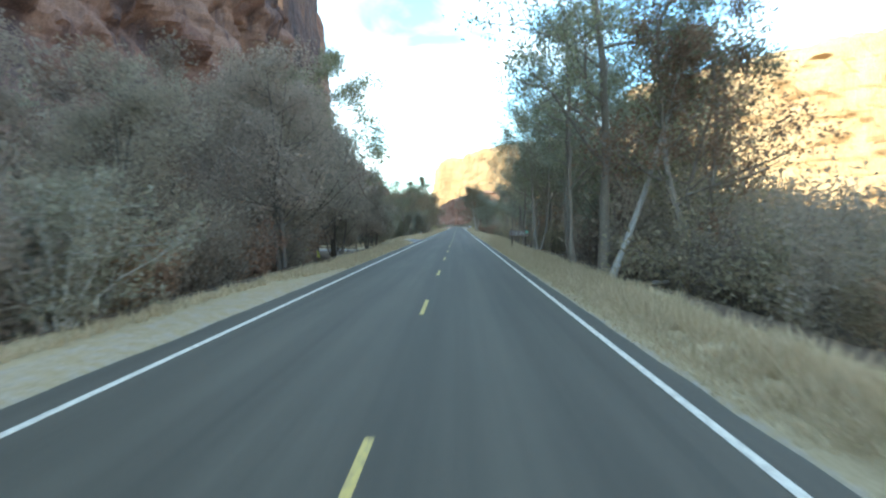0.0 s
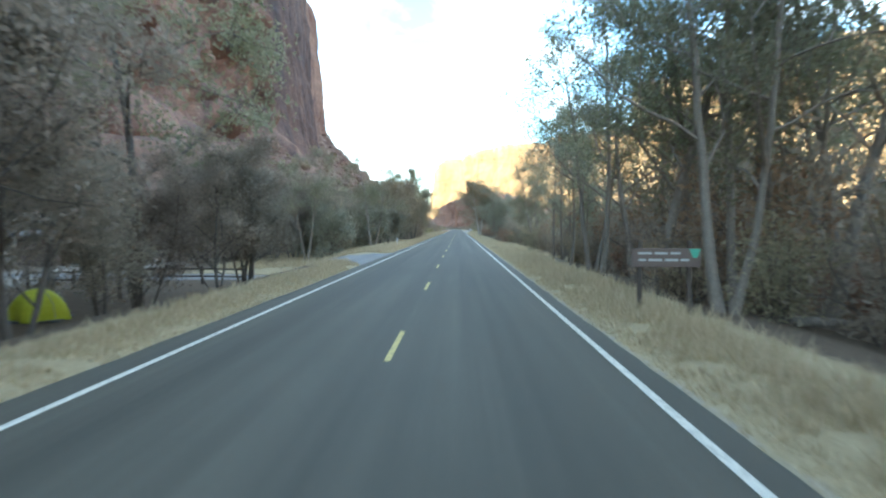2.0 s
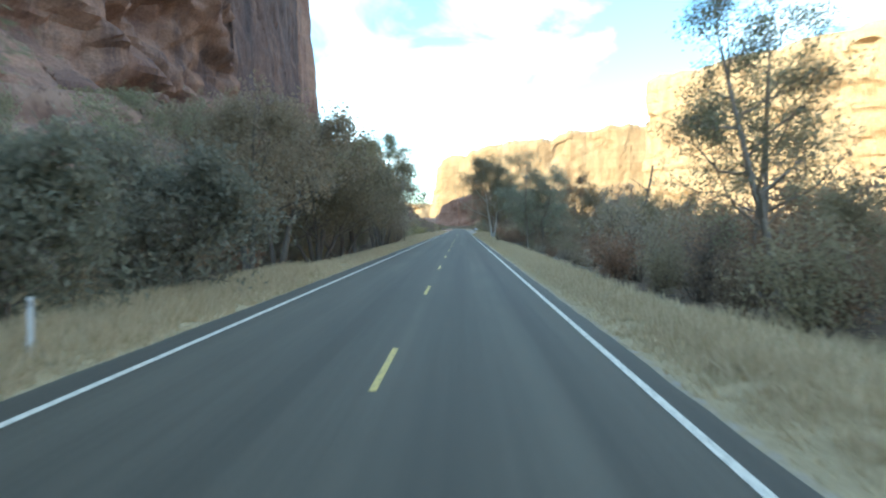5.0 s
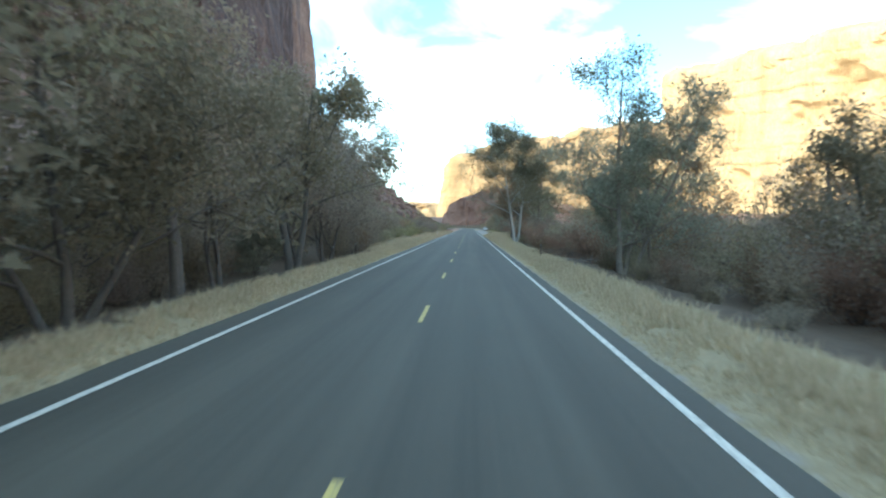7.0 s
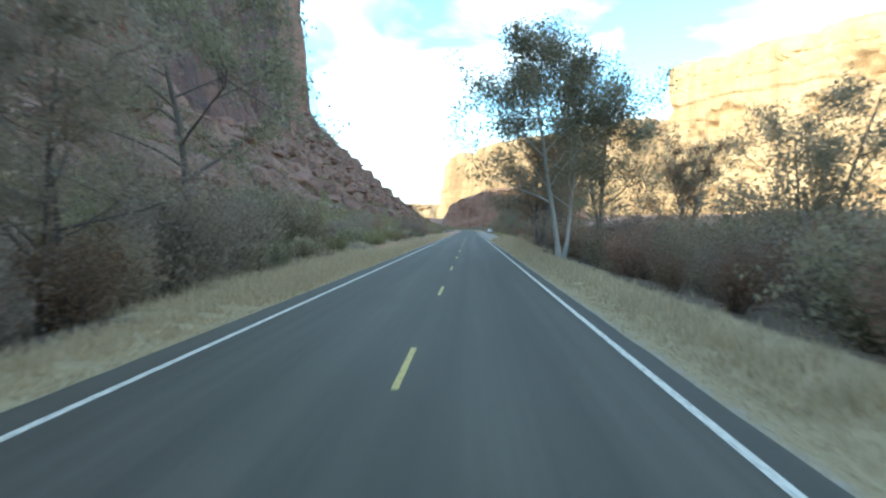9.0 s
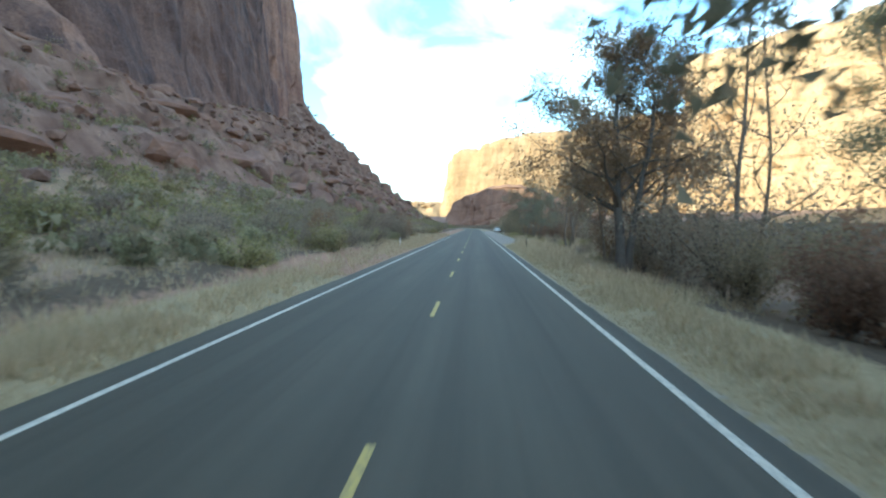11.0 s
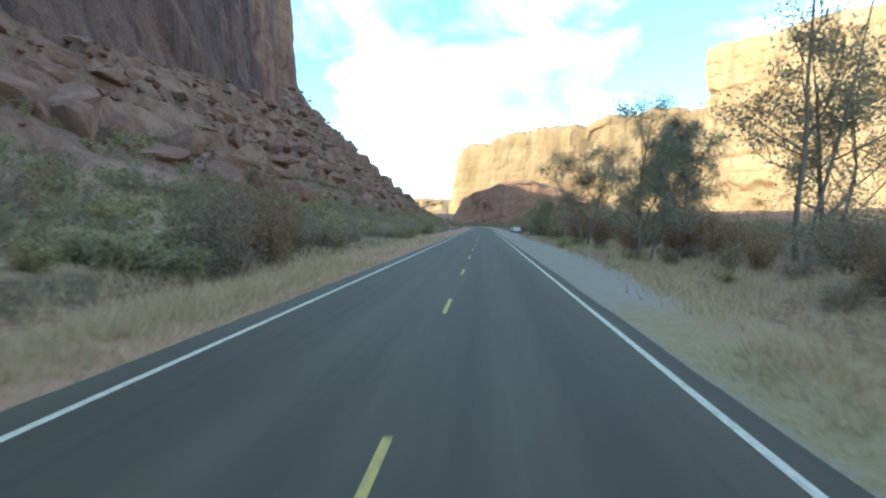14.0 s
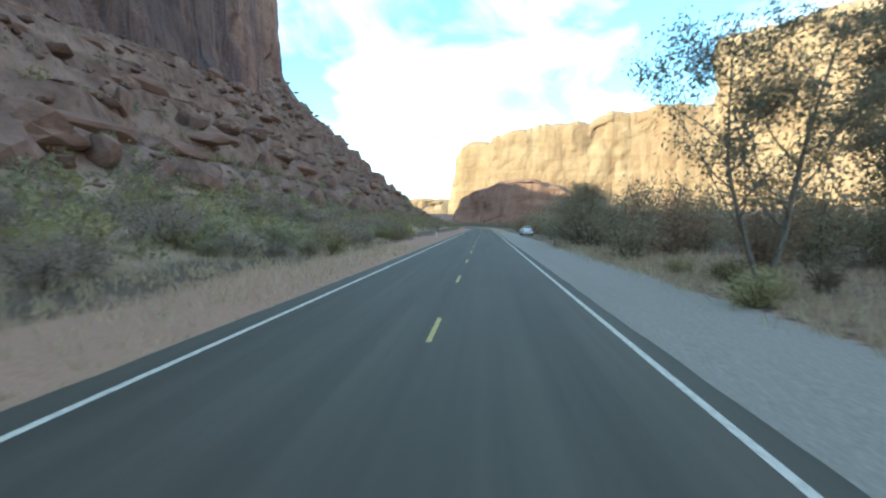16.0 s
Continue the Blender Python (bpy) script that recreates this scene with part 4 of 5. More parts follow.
# left-hand woods
for kind, x, y, s in (
    (drab[1], -9.0, 20.0, 1.0), (drab[0], -10.0, 27.0, 1.05), (drab[1], -8.4, 38.5, 1.0), (drab[0], -9.6, 45.0, 1.0), (drab[1], -11.5, 51.0, 1.0), (drab[0], -9.0, 57.5, 0.95),
    (spreading, -11.3, 69.0, 1.14), (drab[0], -8.6, 73.6, 0.6), (drab[0], -7.5, 71.0, 0.62), (drab[1], -14.0, 62.0, 1.0), (drab[0], -15.0, 35.0, 1.0),
    (cotton[1], -12.0, 103.0, 0.72), (cotton[1], -7.3, 110.5, 0.70), (blue[0], -10.5, 106.0, 0.9), (blue[0], -12.5, 109.0, 0.8), (blue[0], -9.5, 119.0, 0.9), (blue[0], -8.4, 127.0, 1.0),
    (cotton[0], -10.0, 131.0, 0.58), (olive[0], -9.0, 138.0, 0.85), (olive[0], -9.5, 146.0, 1.0), (olive[1], -8.6, 152.0, 0.95), (olive[0], -9.8, 158.0, 1.05), (olive[1], -9.2, 165.0, 1.0),
    (olive[0], -9.2, 172.0, 1.05), (drab[1], -9.8, 178.0, 0.9), (olive[0], -8.2, 184.0, 1.05), (drab[1], -9.4, 190.0, 0.95), (drab[0], -9.0, 196.0, 1.1), (drab[1], -9.4, 202.0, 0.8), (spreading, -11.1, 220.0, 1.04), (drab[1], -9.4, 206.5, 0.7),
):
    plant(kind, x, y, s)
for i in range(15):
    plant(pick(drab_far, drab_far, drab_far, cotton_far[1]), rng.uniform(-30, -13), 4 + i * 4.4 + rng.uniform(-1, 1), rng.uniform(0.75, 1.05))
for i in range(17):
    plant(pick(olive_far, olive_far, drab_far, blue[0], cotton_far[0]), rng.uniform(-28, -13), 108 + i * 6.0 + rng.uniform(-1, 1), rng.uniform(0.6, 1.0))
for i in range(8):
    plant(pick(drab_far, drab_far, olive_far), rng.uniform(-52, -34), 58 + i * 8.0 + rng.uniform(-2, 2), rng.uniform(0.6, 0.95))
for kind, x, y, s in (
    (cotton[0], 10.5, 60.0, 1.0), (cotton[1], 11.0, 63.5, 1.0), (cotton[0], 11.5, 67.0, 1.0), (cotton[0], 10.0, 69.5, 0.95), (cotton[0], 9.8, 77.0, 0.9), (cotton_far[0], 13.5, 64.0, 1.1), (cotton_far[0], 12.5, 79.0, 0.95),
    (drab[0], -10.2, 66.5, 0.85), (drab[1], -13.5, 72.0, 0.85), (drab[0], -16.5, 76.0, 0.8), (drab[1], -19.0, 70.0, 0.9), (drab[0], -8.0, 68.5, 0.6), (drab_far, -24.0, 74.0, 0.85),
    (olive_far, 13.6, 106.0, 0.44), (drab_far, 16.5, 109.0, 0.5), (olive_far, 12.6, 113.0, 0.42), (olive_far, 19.0, 115.0, 0.5), (drab_far, 16.0, 121.0, 0.4), (olive_far, 13.2, 102.0, 0.28),
    (cotton[1], 9.6, 238.5, 1.06), (rusty[2], 14.5, 218.0, 0.85),
    (thick[0], 11.0, 281.0, 0.9), (thick[1], 12.6, 284.5, 1.1), (thick[0], 14.2, 288.0, 1.2), (thick[1], 11.8, 291.0, 0.95), (thick[0], 15.5, 292.5, 1.2), (thick[1], 13.2, 297.0, 1.1), (thick[0], 16.5, 301.0, 1.2),
    (drab_far, -20.0, 104.0, 0.6), (drab_far, -25.0, 103.5, 0.55), (drab_far, -29.0, 106.0, 0.55), (drab[0], -22.5, 108.0, 0.7),
    (olive[1], 9.6, 392.0, 0.62), (olive_far, 11.5, 398.0, 0.6), (olive_far, 10.6, 405.0, 0.56),
    (cotton[0], 9.0, 40.0, 1.08), (cotton[1], 10.6, 36.0, 1.0), (cotton[0], 11.0, 43.5, 1.05),
    (thick[0], 10.2, 263.5, 1.3), (thick[2], 11.4, 266.0, 1.4), (thick[0], 9.8, 270.0, 1.2), (thick[1], 11.0, 273.5, 1.3), (thick[0], 12.6, 269.5, 1.5), (thick[2], 10.0, 277.0, 1.1),
    (thick[2], -8.3, 322.0, 1.0), (thick[2], -9.8, 324.0, 1.0), (thick[0], -7.7, 316.5, 0.75), (thick[0], -9.3, 317.6, 0.8),
    
    (0, 15.5, 322.0, 0.8), (1, 18.0, 327.0, 0.9), (0, 17.0, 304.0, 0.8), (2, 14.8, 335.0, 0.7),
    (rusty[0], 12.4, 200.5, 0.55), (olive[1], 14.8, 202.0, 0.6), (olive_far, 15.0, 172.0, 0.66), (drab_far, 18.0, 176.0, 0.62), (olive_far, 13.5, 166.0, 0.52), (rusty[0], 17.0, 198.0, 0.8), (olive_far, 14.0, 201.0, 0.52), (drab_far, 19.0, 190.0, 0.58),
    (olive_far, 22.0, 183.0, 0.68), (olive_far, 17.0, 160.0, 0.5), (olive_far, 12.0, 34.0, 0.8), (cotton_far[0], 10.5, 39.0, 0.85), (drab_far, 13.0, 44.0, 0.85), (olive_far, 11.5, 53.0, 0.8),
    (cotton_far[0], 9.8, 27.0, 0.8), (olive_far, 13.0, 28.0, 0.4), (drab_far, 12.0, 20.0, 0.36), (olive_far, 15.2, 77.0, 0.9), (olive_far, 17.5, 88.0, 1.1), (drab[1], -10.5, 55.0, 1.05), (drab[1], -13.0, 48.0, 1.1), (drab[0], -9.4, 62.5, 0.9), (drab[1], -16.0, 57.0, 1.1),
):
    plant(kind, x, y, s)
for i in range(16):
    plant(pick(0, 0, 2), rng.uniform(-32, -15), 56 + i * 1.3 + rng.uniform(-1, 1), rng.uniform(0.35, 0.7))
# thickets
lean_ang = math.degrees(np.random.default_rng(17).uniform(0, 6.28))
plant(leaning, 6.5, 26.7, 1.0, turn=-lean_ang + 8)
plant(drab[1], -7.5, 34.0, 0.95)
for i in range(46):
    y = 12 + i * 1.15 + rng.uniform(-0.6, 0.6)
    x = rng.uniform(-9.6, -7.3)
    if y < 43:
        plant(pick(thick[0], thick[0], thick[0], thick[2]), x, y, rng.uniform(0.55, 1.0))
for i in range(14):
    y = 12 + i * 2.2 + rng.uniform(-1, 1)
    x = rng.uniform(-18, -12)
    if y < 44:
        plant(pick(thick_far[0], thick_far[0], thick_far[2]), x, y, rng.uniform(1.1, 1.7))
for i in range(11):
    plant(pick(thick_far[0], thick_far[0], thick_far[2]), rng.uniform(10.5, 13.5), 22 + i * 6.0 + rng.uniform(-1, 1), rng.uniform(1.1, 1.7))
for i in range(16):
    plant(i % 2, 8.6 + (i * 2.37) % 5.5, 15 + i * 1.15, 0.75 + 0.02 * i)
for i in range(22):
    plant(pick(thick[0], thick[0], thick[1], thick[2]), rng.uniform(-16, -11.5), 140 + i * 2.8 + rng.uniform(-0.7, 0.7), rng.uniform(0.45, 0.75))
for i in range(12):
    plant(pick(thick[0], thick[0], thick[1], thick[2]), rng.uniform(-9.8, -7.6), 199 + i * 1.3 + rng.uniform(-0.7, 0.7), rng.uniform(0.5, 0.8))
for i in range(20):
    plant(pick(thick_far[0], thick_far[1], thick_far[0]), rng.uniform(-21, -15), 146 + i * 3.4 + rng.uniform(-1, 1), rng.uniform(1.0, 1.5))
for i in range(34):
    plant(pick(thick[0], thick[0], thick[2], thick[1]), rng.uniform(8.6, 12.5), 8 + i * 2.7 + rng.uniform(-1, 1), rng.uniform(0.55, 0.95))
for i in range(46):
    plant(pick(1, 1, 2, 2, 0), 12.0 + abs(rng.gauss(0, 1)) * 5, 110 + i * 3.2 + rng.uniform(-1, 1), rng.uniform(0.7, 1.1))
for i in range(70):
    plant(pick(thick[1], thick[0], thick[1], thick[2]), rng.uniform(8.8, 12.0), 110 + i * 2.1 + rng.uniform(-1, 1), rng.uniform(0.6, 1.0))
for i in range(34):
    plant(pick(thick[0], thick[1], thick[2], sage[2]), rng.uniform(9.5, 34), 256 + i * 3.1 + rng.uniform(-1, 1), rng.uniform(0.55, 1.0))
for i in range(30):
    plant(pick(thick_far[1], thick_far[2], thick_far[1]), rng.uniform(8.8, 17), 366 + i * 5.6 + rng.uniform(-2, 2), rng.uniform(0.9, 1.7))
for i in range(14):
    plant(pick(thick[0], thick[0], thick[2]), rng.uniform(-20, -10.5), 12 + i * 2.4 + rng.uniform(-1, 1), rng.uniform(0.4, 0.8))
for i in range(26):
    plant(pick(thick[0], thick[1], blue[0]), rng.uniform(-24, -11.0), 118 + i * 3.7 + rng.uniform(-1, 1), rng.uniform(0.45, 0.75))
for i in range(28):
    plant(pick(thick_far[1], thick_far[1], thick_far[2]), rng.uniform(13, 26), 108 + i * 5.3 + rng.uniform(-1, 1), rng.uniform(1.0, 1.6))
for i in range(30):
    plant(pick(thick[1], thick[2], sage[2], sage[3]), rng.uniform(7.3, 9.3), 124 + i * 4.2 + rng.uniform(-1, 1), rng.uniform(0.35, 0.7))
for i in range(14):
    plant(pick(thick_far[2], thick_far[1], thick_far[1]), rng.uniform(12, 24), 346 + i * 4.0 + rng.uniform(-1, 1), rng.uniform(0.8, 1.3))
for i in range(12):
    plant(pick(thick_far[0], thick_far[0], drab_far), rng.uniform(-28, -13), 107 + i * 1.8 + rng.uniform(-1, 1), rng.uniform(0.6, 0.85))
for x, y, s in ((-11.5, 107.5, 0.75), (-14.5, 108.0, 0.8), (-17.5, 106.5, 0.8), (-15.5, 112.0, 0.85), (-20.0, 108.0, 0.9), (-18.5, 114.5, 0.85), (-24.0, 105.0, 0.95)):
    plant(drab[0], x, y, s)
for x, y, s in ((-6.7, 13.2, 0.9), (-7.3, 15.6, 1.0), (-8.6, 18.5, 1.0), (-8.9, 14.5, 1.05)):
    plant(pale_bush, x, y, s)
for x, y, s, k in ((-10, 213, 1.0, 0), (-12, 217, 1.2, 0), (-9.5, 220, 0.95, 0), (-14, 222, 1.2, 1), (-10.5, 226, 1.05, 0), (-12.5, 231, 1.05, 0), (-10, 233.5, 0.9, 1), (-9.2, 238, 0.6, 1),
                   (-13, 243, 0.7, 0), (-8.9, 303, 0.72, 0), (-10.6, 305.5, 0.85, 0), (-9.2, 330, 0.55, 1)):
    plant(thick[k], x, y, s)
plant(sage[1], 7.4, 350.0, 1.0)
for x, y, s in ((-8.6, 314.5, 1.3), (-9.4, 316.0, 1.15), (-11.0, 296.0, 1.2)):
    plant(sage[0], x, y, s)
for x, y, s, k in ((12.2, 272, 1.0, 2), (14.2, 276, 1.1, 1), (12.6, 281, 1.0, 2), (15.2, 285, 1.15, 2), (13.4, 290, 0.9, 2), (16.0, 295, 1.1, 1), (12.5, 335, 1.0, 2), (14.5, 342, 1.1, 0), (12.0, 362, 1.2, 2)):
    plant(thick[k], x, y, s)
for i in range(30):
    plant(pick(0, 1, 0, 2), -12 - abs(rng.gauss(0, 1)) * 24, 236 + i * 8 + rng.uniform(-3, 3), rng.uniform(0.3, 0.75))
# open slope: the nearest shrubs one by one
for i in range(210):
    y = 216 + i * 1.05 + rng.uniform(-2, 2)
    plant(pick(sage[0], sage[0], sage[0], sage[1], sage[1], sage[3], sage[3]), -8.2 - abs(rng.gauss(0, 1)) * 10, y, rng.uniform(0.8, 1.9))
for i in range(30):
    plant(pick(sage[3], sage[1], sage[2]), rng.uniform(8.2, 14), 262 + i * 3.4 + rng.uniform(-1, 1), rng.uniform(0.5, 1.0))
for i in range(20):
    plant(pick(thick_far[1], thick_far[0], sage[1]), rng.uniform(-26, -10) + float(bend(400 + i * 25)), 400 + i * 25 + rng.uniform(-6, 6), rng.uniform(0.4, 0.9))


def undergrowth():
    """The shrubs deeper in the woods, too tangled to count."""
    verts, faces, mats, n = [], [], [], 0
    for k, (seed, tall, wide) in enumerate(((64, 3.6, 2.5), (65, 3.3, 2.4), (66, 3.1, 2.2))):
        sv, sf, v, f = shrub_shape(seed, tall, wide, 11, 22, 0.135, 0.36)
        stems = np.concatenate([sf[:, (0, 1, 2)], sf[:, (0, 2, 3)]])
        shape = np.concatenate([sv, v])
        tri = np.concatenate([stems, f + len(sv)])
        for kind, x, y, s in deep_spots:
            if kind != k:
                continue
            ang = x * 57.0 + y * 31.0
            c, d = math.cos(ang) * s, math.sin(ang) * s
            verts.append(np.stack([shape[:, 0] * c - shape[:, 1] * d + x, shape[:, 0] * d + shape[:, 1] * c + y, shape[:, 2] * s + ground_z(x, y) - 0.05], -1))
            faces.append(tri + n)
            mats.append(np.concatenate([np.full(len(stems), 3), np.full(len(f), k)]))
            n += len(shape)
    me = np_mesh("undergrowth", np.concatenate(verts), np.concatenate(faces), [LEAF_DRAB, LEAF_OLIVE, LEAF_RUST, BARK_DARK])
    me.polygons.foreach_set("material_index", np.concatenate(mats).astype(np.int32))
    return tagged(new("undergrowth", me), "tangled drab tamarisk undergrowth in the woods", "undergrowth", kind="stuff")


undergrowth()


def far_scrub():
    """Shrubs up the slope and down the valley, too many to count."""
    r = np.random.default_rng(91)
    n = 5200
    y = 225 + 675 * r.uniform(0, 1, n) ** 1.6
    x = -r.uniform(1, 10, n) - np.abs(r.normal(0, 1, n)) * np.where(np.arange(n) % 2, 34, 14) - 8
    y2 = np.concatenate([r.uniform(380, 1150, 700), r.uniform(30, 700, 900)])
    x2 = np.concatenate([10 + np.abs(r.normal(0, 1, 700)) * 60 + bend(y2[:700]), r.uniform(22, 170, 900)])
    big = np.concatenate([np.zeros(n), np.ones(1600)])
    x, y = np.concatenate([x, x2]), np.concatenate([y, y2])
    y3, x3 = r.uniform(240, 800, 500), -r.uniform(24, 105, 500)
    x, y, big = np.concatenate([x, x3]), np.concatenate([y, y3]), np.concatenate([big, np.full(500, 2.0)])
    keep = (np.abs(x - bend(y)) > 8.5) & (fbm(x / 25, y / 25, 77, 3) > -0.55)
    x, y, big = x[keep], y[keep], big[keep]
    z = ground_height(x, y)
    centres = np.stack([x, y, z], -1)
    per = 72
    size = np.where(big > 1, r.uniform(0.6, 1.7, len(x)), np.where(big > 0, r.uniform(1.0, 3.2, len(x)), 0.4 + 1.25 * r.uniform(0, 1, len(x)) ** 2))
    c = np.repeat(centres, per, axis=0)
    s = np.repeat(size, per)[:, None]
    d = r.normal(0, 1, c.shape)
    d /= np.linalg.norm(d, axis=1)[:, None]
    d[:, 2] = np.abs(d[:, 2]) * 1.1
    c = c + d * s * r.uniform(0.35, 1.0, (len(c), 1))
    a = r.normal(0, 1, c.shape)
    b = r.normal(0, 1, c.shape)
    q = 0.165 * s
    v = np.stack([c + a * q * 0.6, c + b * q * 0.6, c - (a + b) * q * 0.4], 1).reshape(-1, 3)
    f = np.arange(len(v)).reshape(-1, 3)
    which = r.choice(4, len(x), p=(0.36, 0.20, 0.08, 0.36))
    me = np_mesh("far_scrub", v, f, [LEAF_SAGE, LEAF_DRAB, LEAF_OLIVE, LEAF_GOLD])
    mats = np.where(np.repeat(big, per) > 0, np.repeat(which % 3, per).clip(1, 2), np.repeat(which, per))
    me.polygons.foreach_set("material_index", mats.astype(np.int32))
    return tagged(new("far_scrub", me), "grey-green scrub scattered over the slopes", "scrub", kind="stuff")


far_scrub()


def grass():
    """Dry grass on the verges and meadows."""
    r = np.random.default_rng(92)
    n = 190000
    side = r.choice((-1, 1), n)
    y = -8 + 400 * r.uniform(0, 1, n) ** 1.15
    a = np.where(side < 0, 4.28, 4.02) + np.abs(r.normal(0, 1, n)) * 1.6
    m = 26000
    ym, am = r.uniform(96, 136, m), r.uniform(6, 18, m)
    m2 = 12000
    ym2, am2 = r.uniform(212, 400, m2), 7.0 + np.abs(r.normal(0, 1, m2)) * 9
    ym3, am3 = r.uniform(270, 400, m), 6.6 + np.abs(r.normal(0, 1, m)) * 5
    side, y, a = np.concatenate([side, -np.ones(m + m2), np.ones(m)]), np.concatenate([y, ym, ym2, ym3]), np.concatenate([a, am, am2, am3])
    x = side * a
    keep = np.ones(len(x), bool)
    keep &= ~((side < 0) & (y > 80.5) & (y < 97) & (a < 14))
    keep &= ~((side < 0) & (y > 262) & (a < 7.6) & (r.uniform(0, 1, len(x)) < 0.45))
    keep &= ~((side > 0) & (y > 304) & (a < 5.7 + np.clip((y - 308) / 24, 0, 1) * 1.4 + r.normal(0, 0.35, len(x))))
    keep &= ~((side > 0) & (y > 94) & (y < 112) & (r.uniform(0, 1, len(x)) < 0.55))
    keep &= ~((side < 0) & (y < 33) & (a < 5.5 - np.clip(y - 20, 0, 13) * 0.08))
    keep &= ~((side < 0) & (y < 79) & (a > 5.4 + np.abs(r.normal(0, 0.5, len(x)))))
    keep &= ~((side > 0) & (y > 254) & (r.uniform(0, 1, len(x)) < 0.62))
    keep &= ~((side < 0) & (y > 246) & (y < 292) & (a < 9) & (r.uniform(0, 1, len(x)) < 0.72))
    keep &= ~((side < 0) & (y > 328) & (a < 7.4 + r.normal(0, 0.5, len(x))) & (r.uniform(0, 1, len(x)) < 0.85))
    keep &= ~((side > 0) & (y < 95) & (a > 5.8 + np.abs(r.normal(0, 0.45, len(x)))))
    keep &= ~((side > 0) & (y > 120) & (y < 250) & (a > 5.9 + np.abs(r.normal(0, 0.5, len(x)))))
    keep &= ~((side < 0) & (y > 137) & (y < 206) & (a > 5.7 + np.abs(r.normal(0, 0.4, len(x)))))
    keep &= fbm(x / 0.8, y / 0.8, 78, 3) > -0.28
    x, y, a = x[keep], y[keep], a[keep]
    z = ground_height(x, y)
    blades = 3
    c = np.repeat(np.stack([x, y, z - 0.02], -1), blades, axis=0)
    c[:, :2] += r.normal(0, 0.05, (len(c), 2))
    grow_h = np.repeat(np.clip((a - 3.9) / 1.3, 0.2, 1), blades)
    hgt = r.uniform(0.18, 0.50, len(c)) * grow_h * np.where((c[:, 0] < 0) & ((c[:, 1] < 79) | ((c[:, 1] > 137) & (c[:, 1] < 210))), 0.6, np.where((c[:, 0] > 0) & (c[:, 1] > 120) & (c[:, 1] < 250), 0.72, 1.0))
    ang = r.uniform(0, 6.28, len(c))
    w = r.uniform(0.010, 0.022, len(c))
    tilt = r.normal(0, 0.4, (len(c), 2)) * hgt[:, None]
    side_v = np.stack([np.cos(ang) * w, np.sin(ang) * w, 0 * w], -1)
    tip = c + np.concatenate([tilt, hgt[:, None]], 1)
    v = np.stack([c - side_v, c + side_v, tip], 1).reshape(-1, 3)
    return tagged(new("dry_grass", np_mesh("dry_grass", v, np.arange(len(v)).reshape(-1, 3), [STRAW])), "pale dry grass along both verges", "grass", kind="stuff")


grass()


# ---- rocks ----
def rock_mesh(seed, sub=2):
    bm = bmesh.new()
    bmesh.ops.create_icosphere(bm, subdivisions=sub, radius=1.0)
    r = random.Random(seed)
    planes = [(Vector((r.gauss(0, 1), r.gauss(0, 1), r.gauss(0, 1))).normalized(), r.uniform(0.5, 0.85)) for _ in range(9)]
    for v in bm.verts:
        for nrm, d in planes:
            k = v.co.dot(nrm) - d
            if k > 0:
                v.co -= nrm * k * 0.92
        v.co += v.co.normalized() * noise.noise(v.co * 2.2 + Vector((seed, 0, 0))) * 0.12
    me = bpy.data.meshes.new("boulder")
    bm.to_mesh(me)
    bm.free()
    me.materials.append(BOULDER)
    return me


rocks = [rock_mesh(s) for s in range(6)]
r2 = random.Random(17)


def stone(name, label, group, mesh, x, y, size, sink, turns):
    ob = tagged(new(name, mesh), label, "boulder" if name == "boulder" else "outcrop", group)
    ob.matrix_basis = pose(x, y, ground_z(x, y) + sink, *turns)
    ob.scale = size


# big fallen blocks near the foot of the slope
for i in range(70):
    y = 262 + i * 5.4 + r2.uniform(-3, 3)
    x = -r2.uniform(25, 50) - (6 if y < 330 else 0)
    s = r2.uniform(0.7, 1.5) * (2.0 if r2.random() < 0.35 else 1.0)
    stone("boulder", "fallen red sandstone boulder on the slope", "boulders on the slope", rocks[i % 6], x, y, (s * r2.uniform(0.9, 1.5), s, s * r2.uniform(0.6, 0.95)), s * 0.25,
          (r2.uniform(0, 360), r2.uniform(0, 360), r2.uniform(0, 360)))
for x, y, s in ((-30.5, 377, 3.0), (-33.5, 385, 2.6), (-36.5, 379, 2.4), (-32.0, 392, 2.0), (-41, 371, 2.6)):
    stone("boulder", "large blocky red sandstone boulder at the foot of the slope", "boulders on the slope", rocks[int(y) % 6], x, y, (s * 1.25, s, s * 0.9), s * 0.3, (r2.uniform(0, 30), r2.uniform(0, 30), r2.uniform(0, 360)))
# beds of rock that break through the slope in level bands
for band, share in enumerate((0.36, 0.50, 0.64, 0.80)):
    for i in range(22):
        y = 250 + i * 19.0 + r2.uniform(-6, 6)
        wall = float(-left_wall_x(y))
        x = -(10 + (wall - 10) * (share + r2.uniform(-0.04, 0.04)))
        long, high = r2.uniform(5, 12), r2.uniform(0.9, 2.2)
        stone("rock_outcrop", "level red sandstone ledge breaking through the slope", "ledges on the slope", rocks[(i + band) % 6], x, y, (r2.uniform(1.8, 3.2), long, high), high * 0.15,
              (r2.uniform(-4, 4), r2.uniform(-4, 4), r2.uniform(-18, 18)))


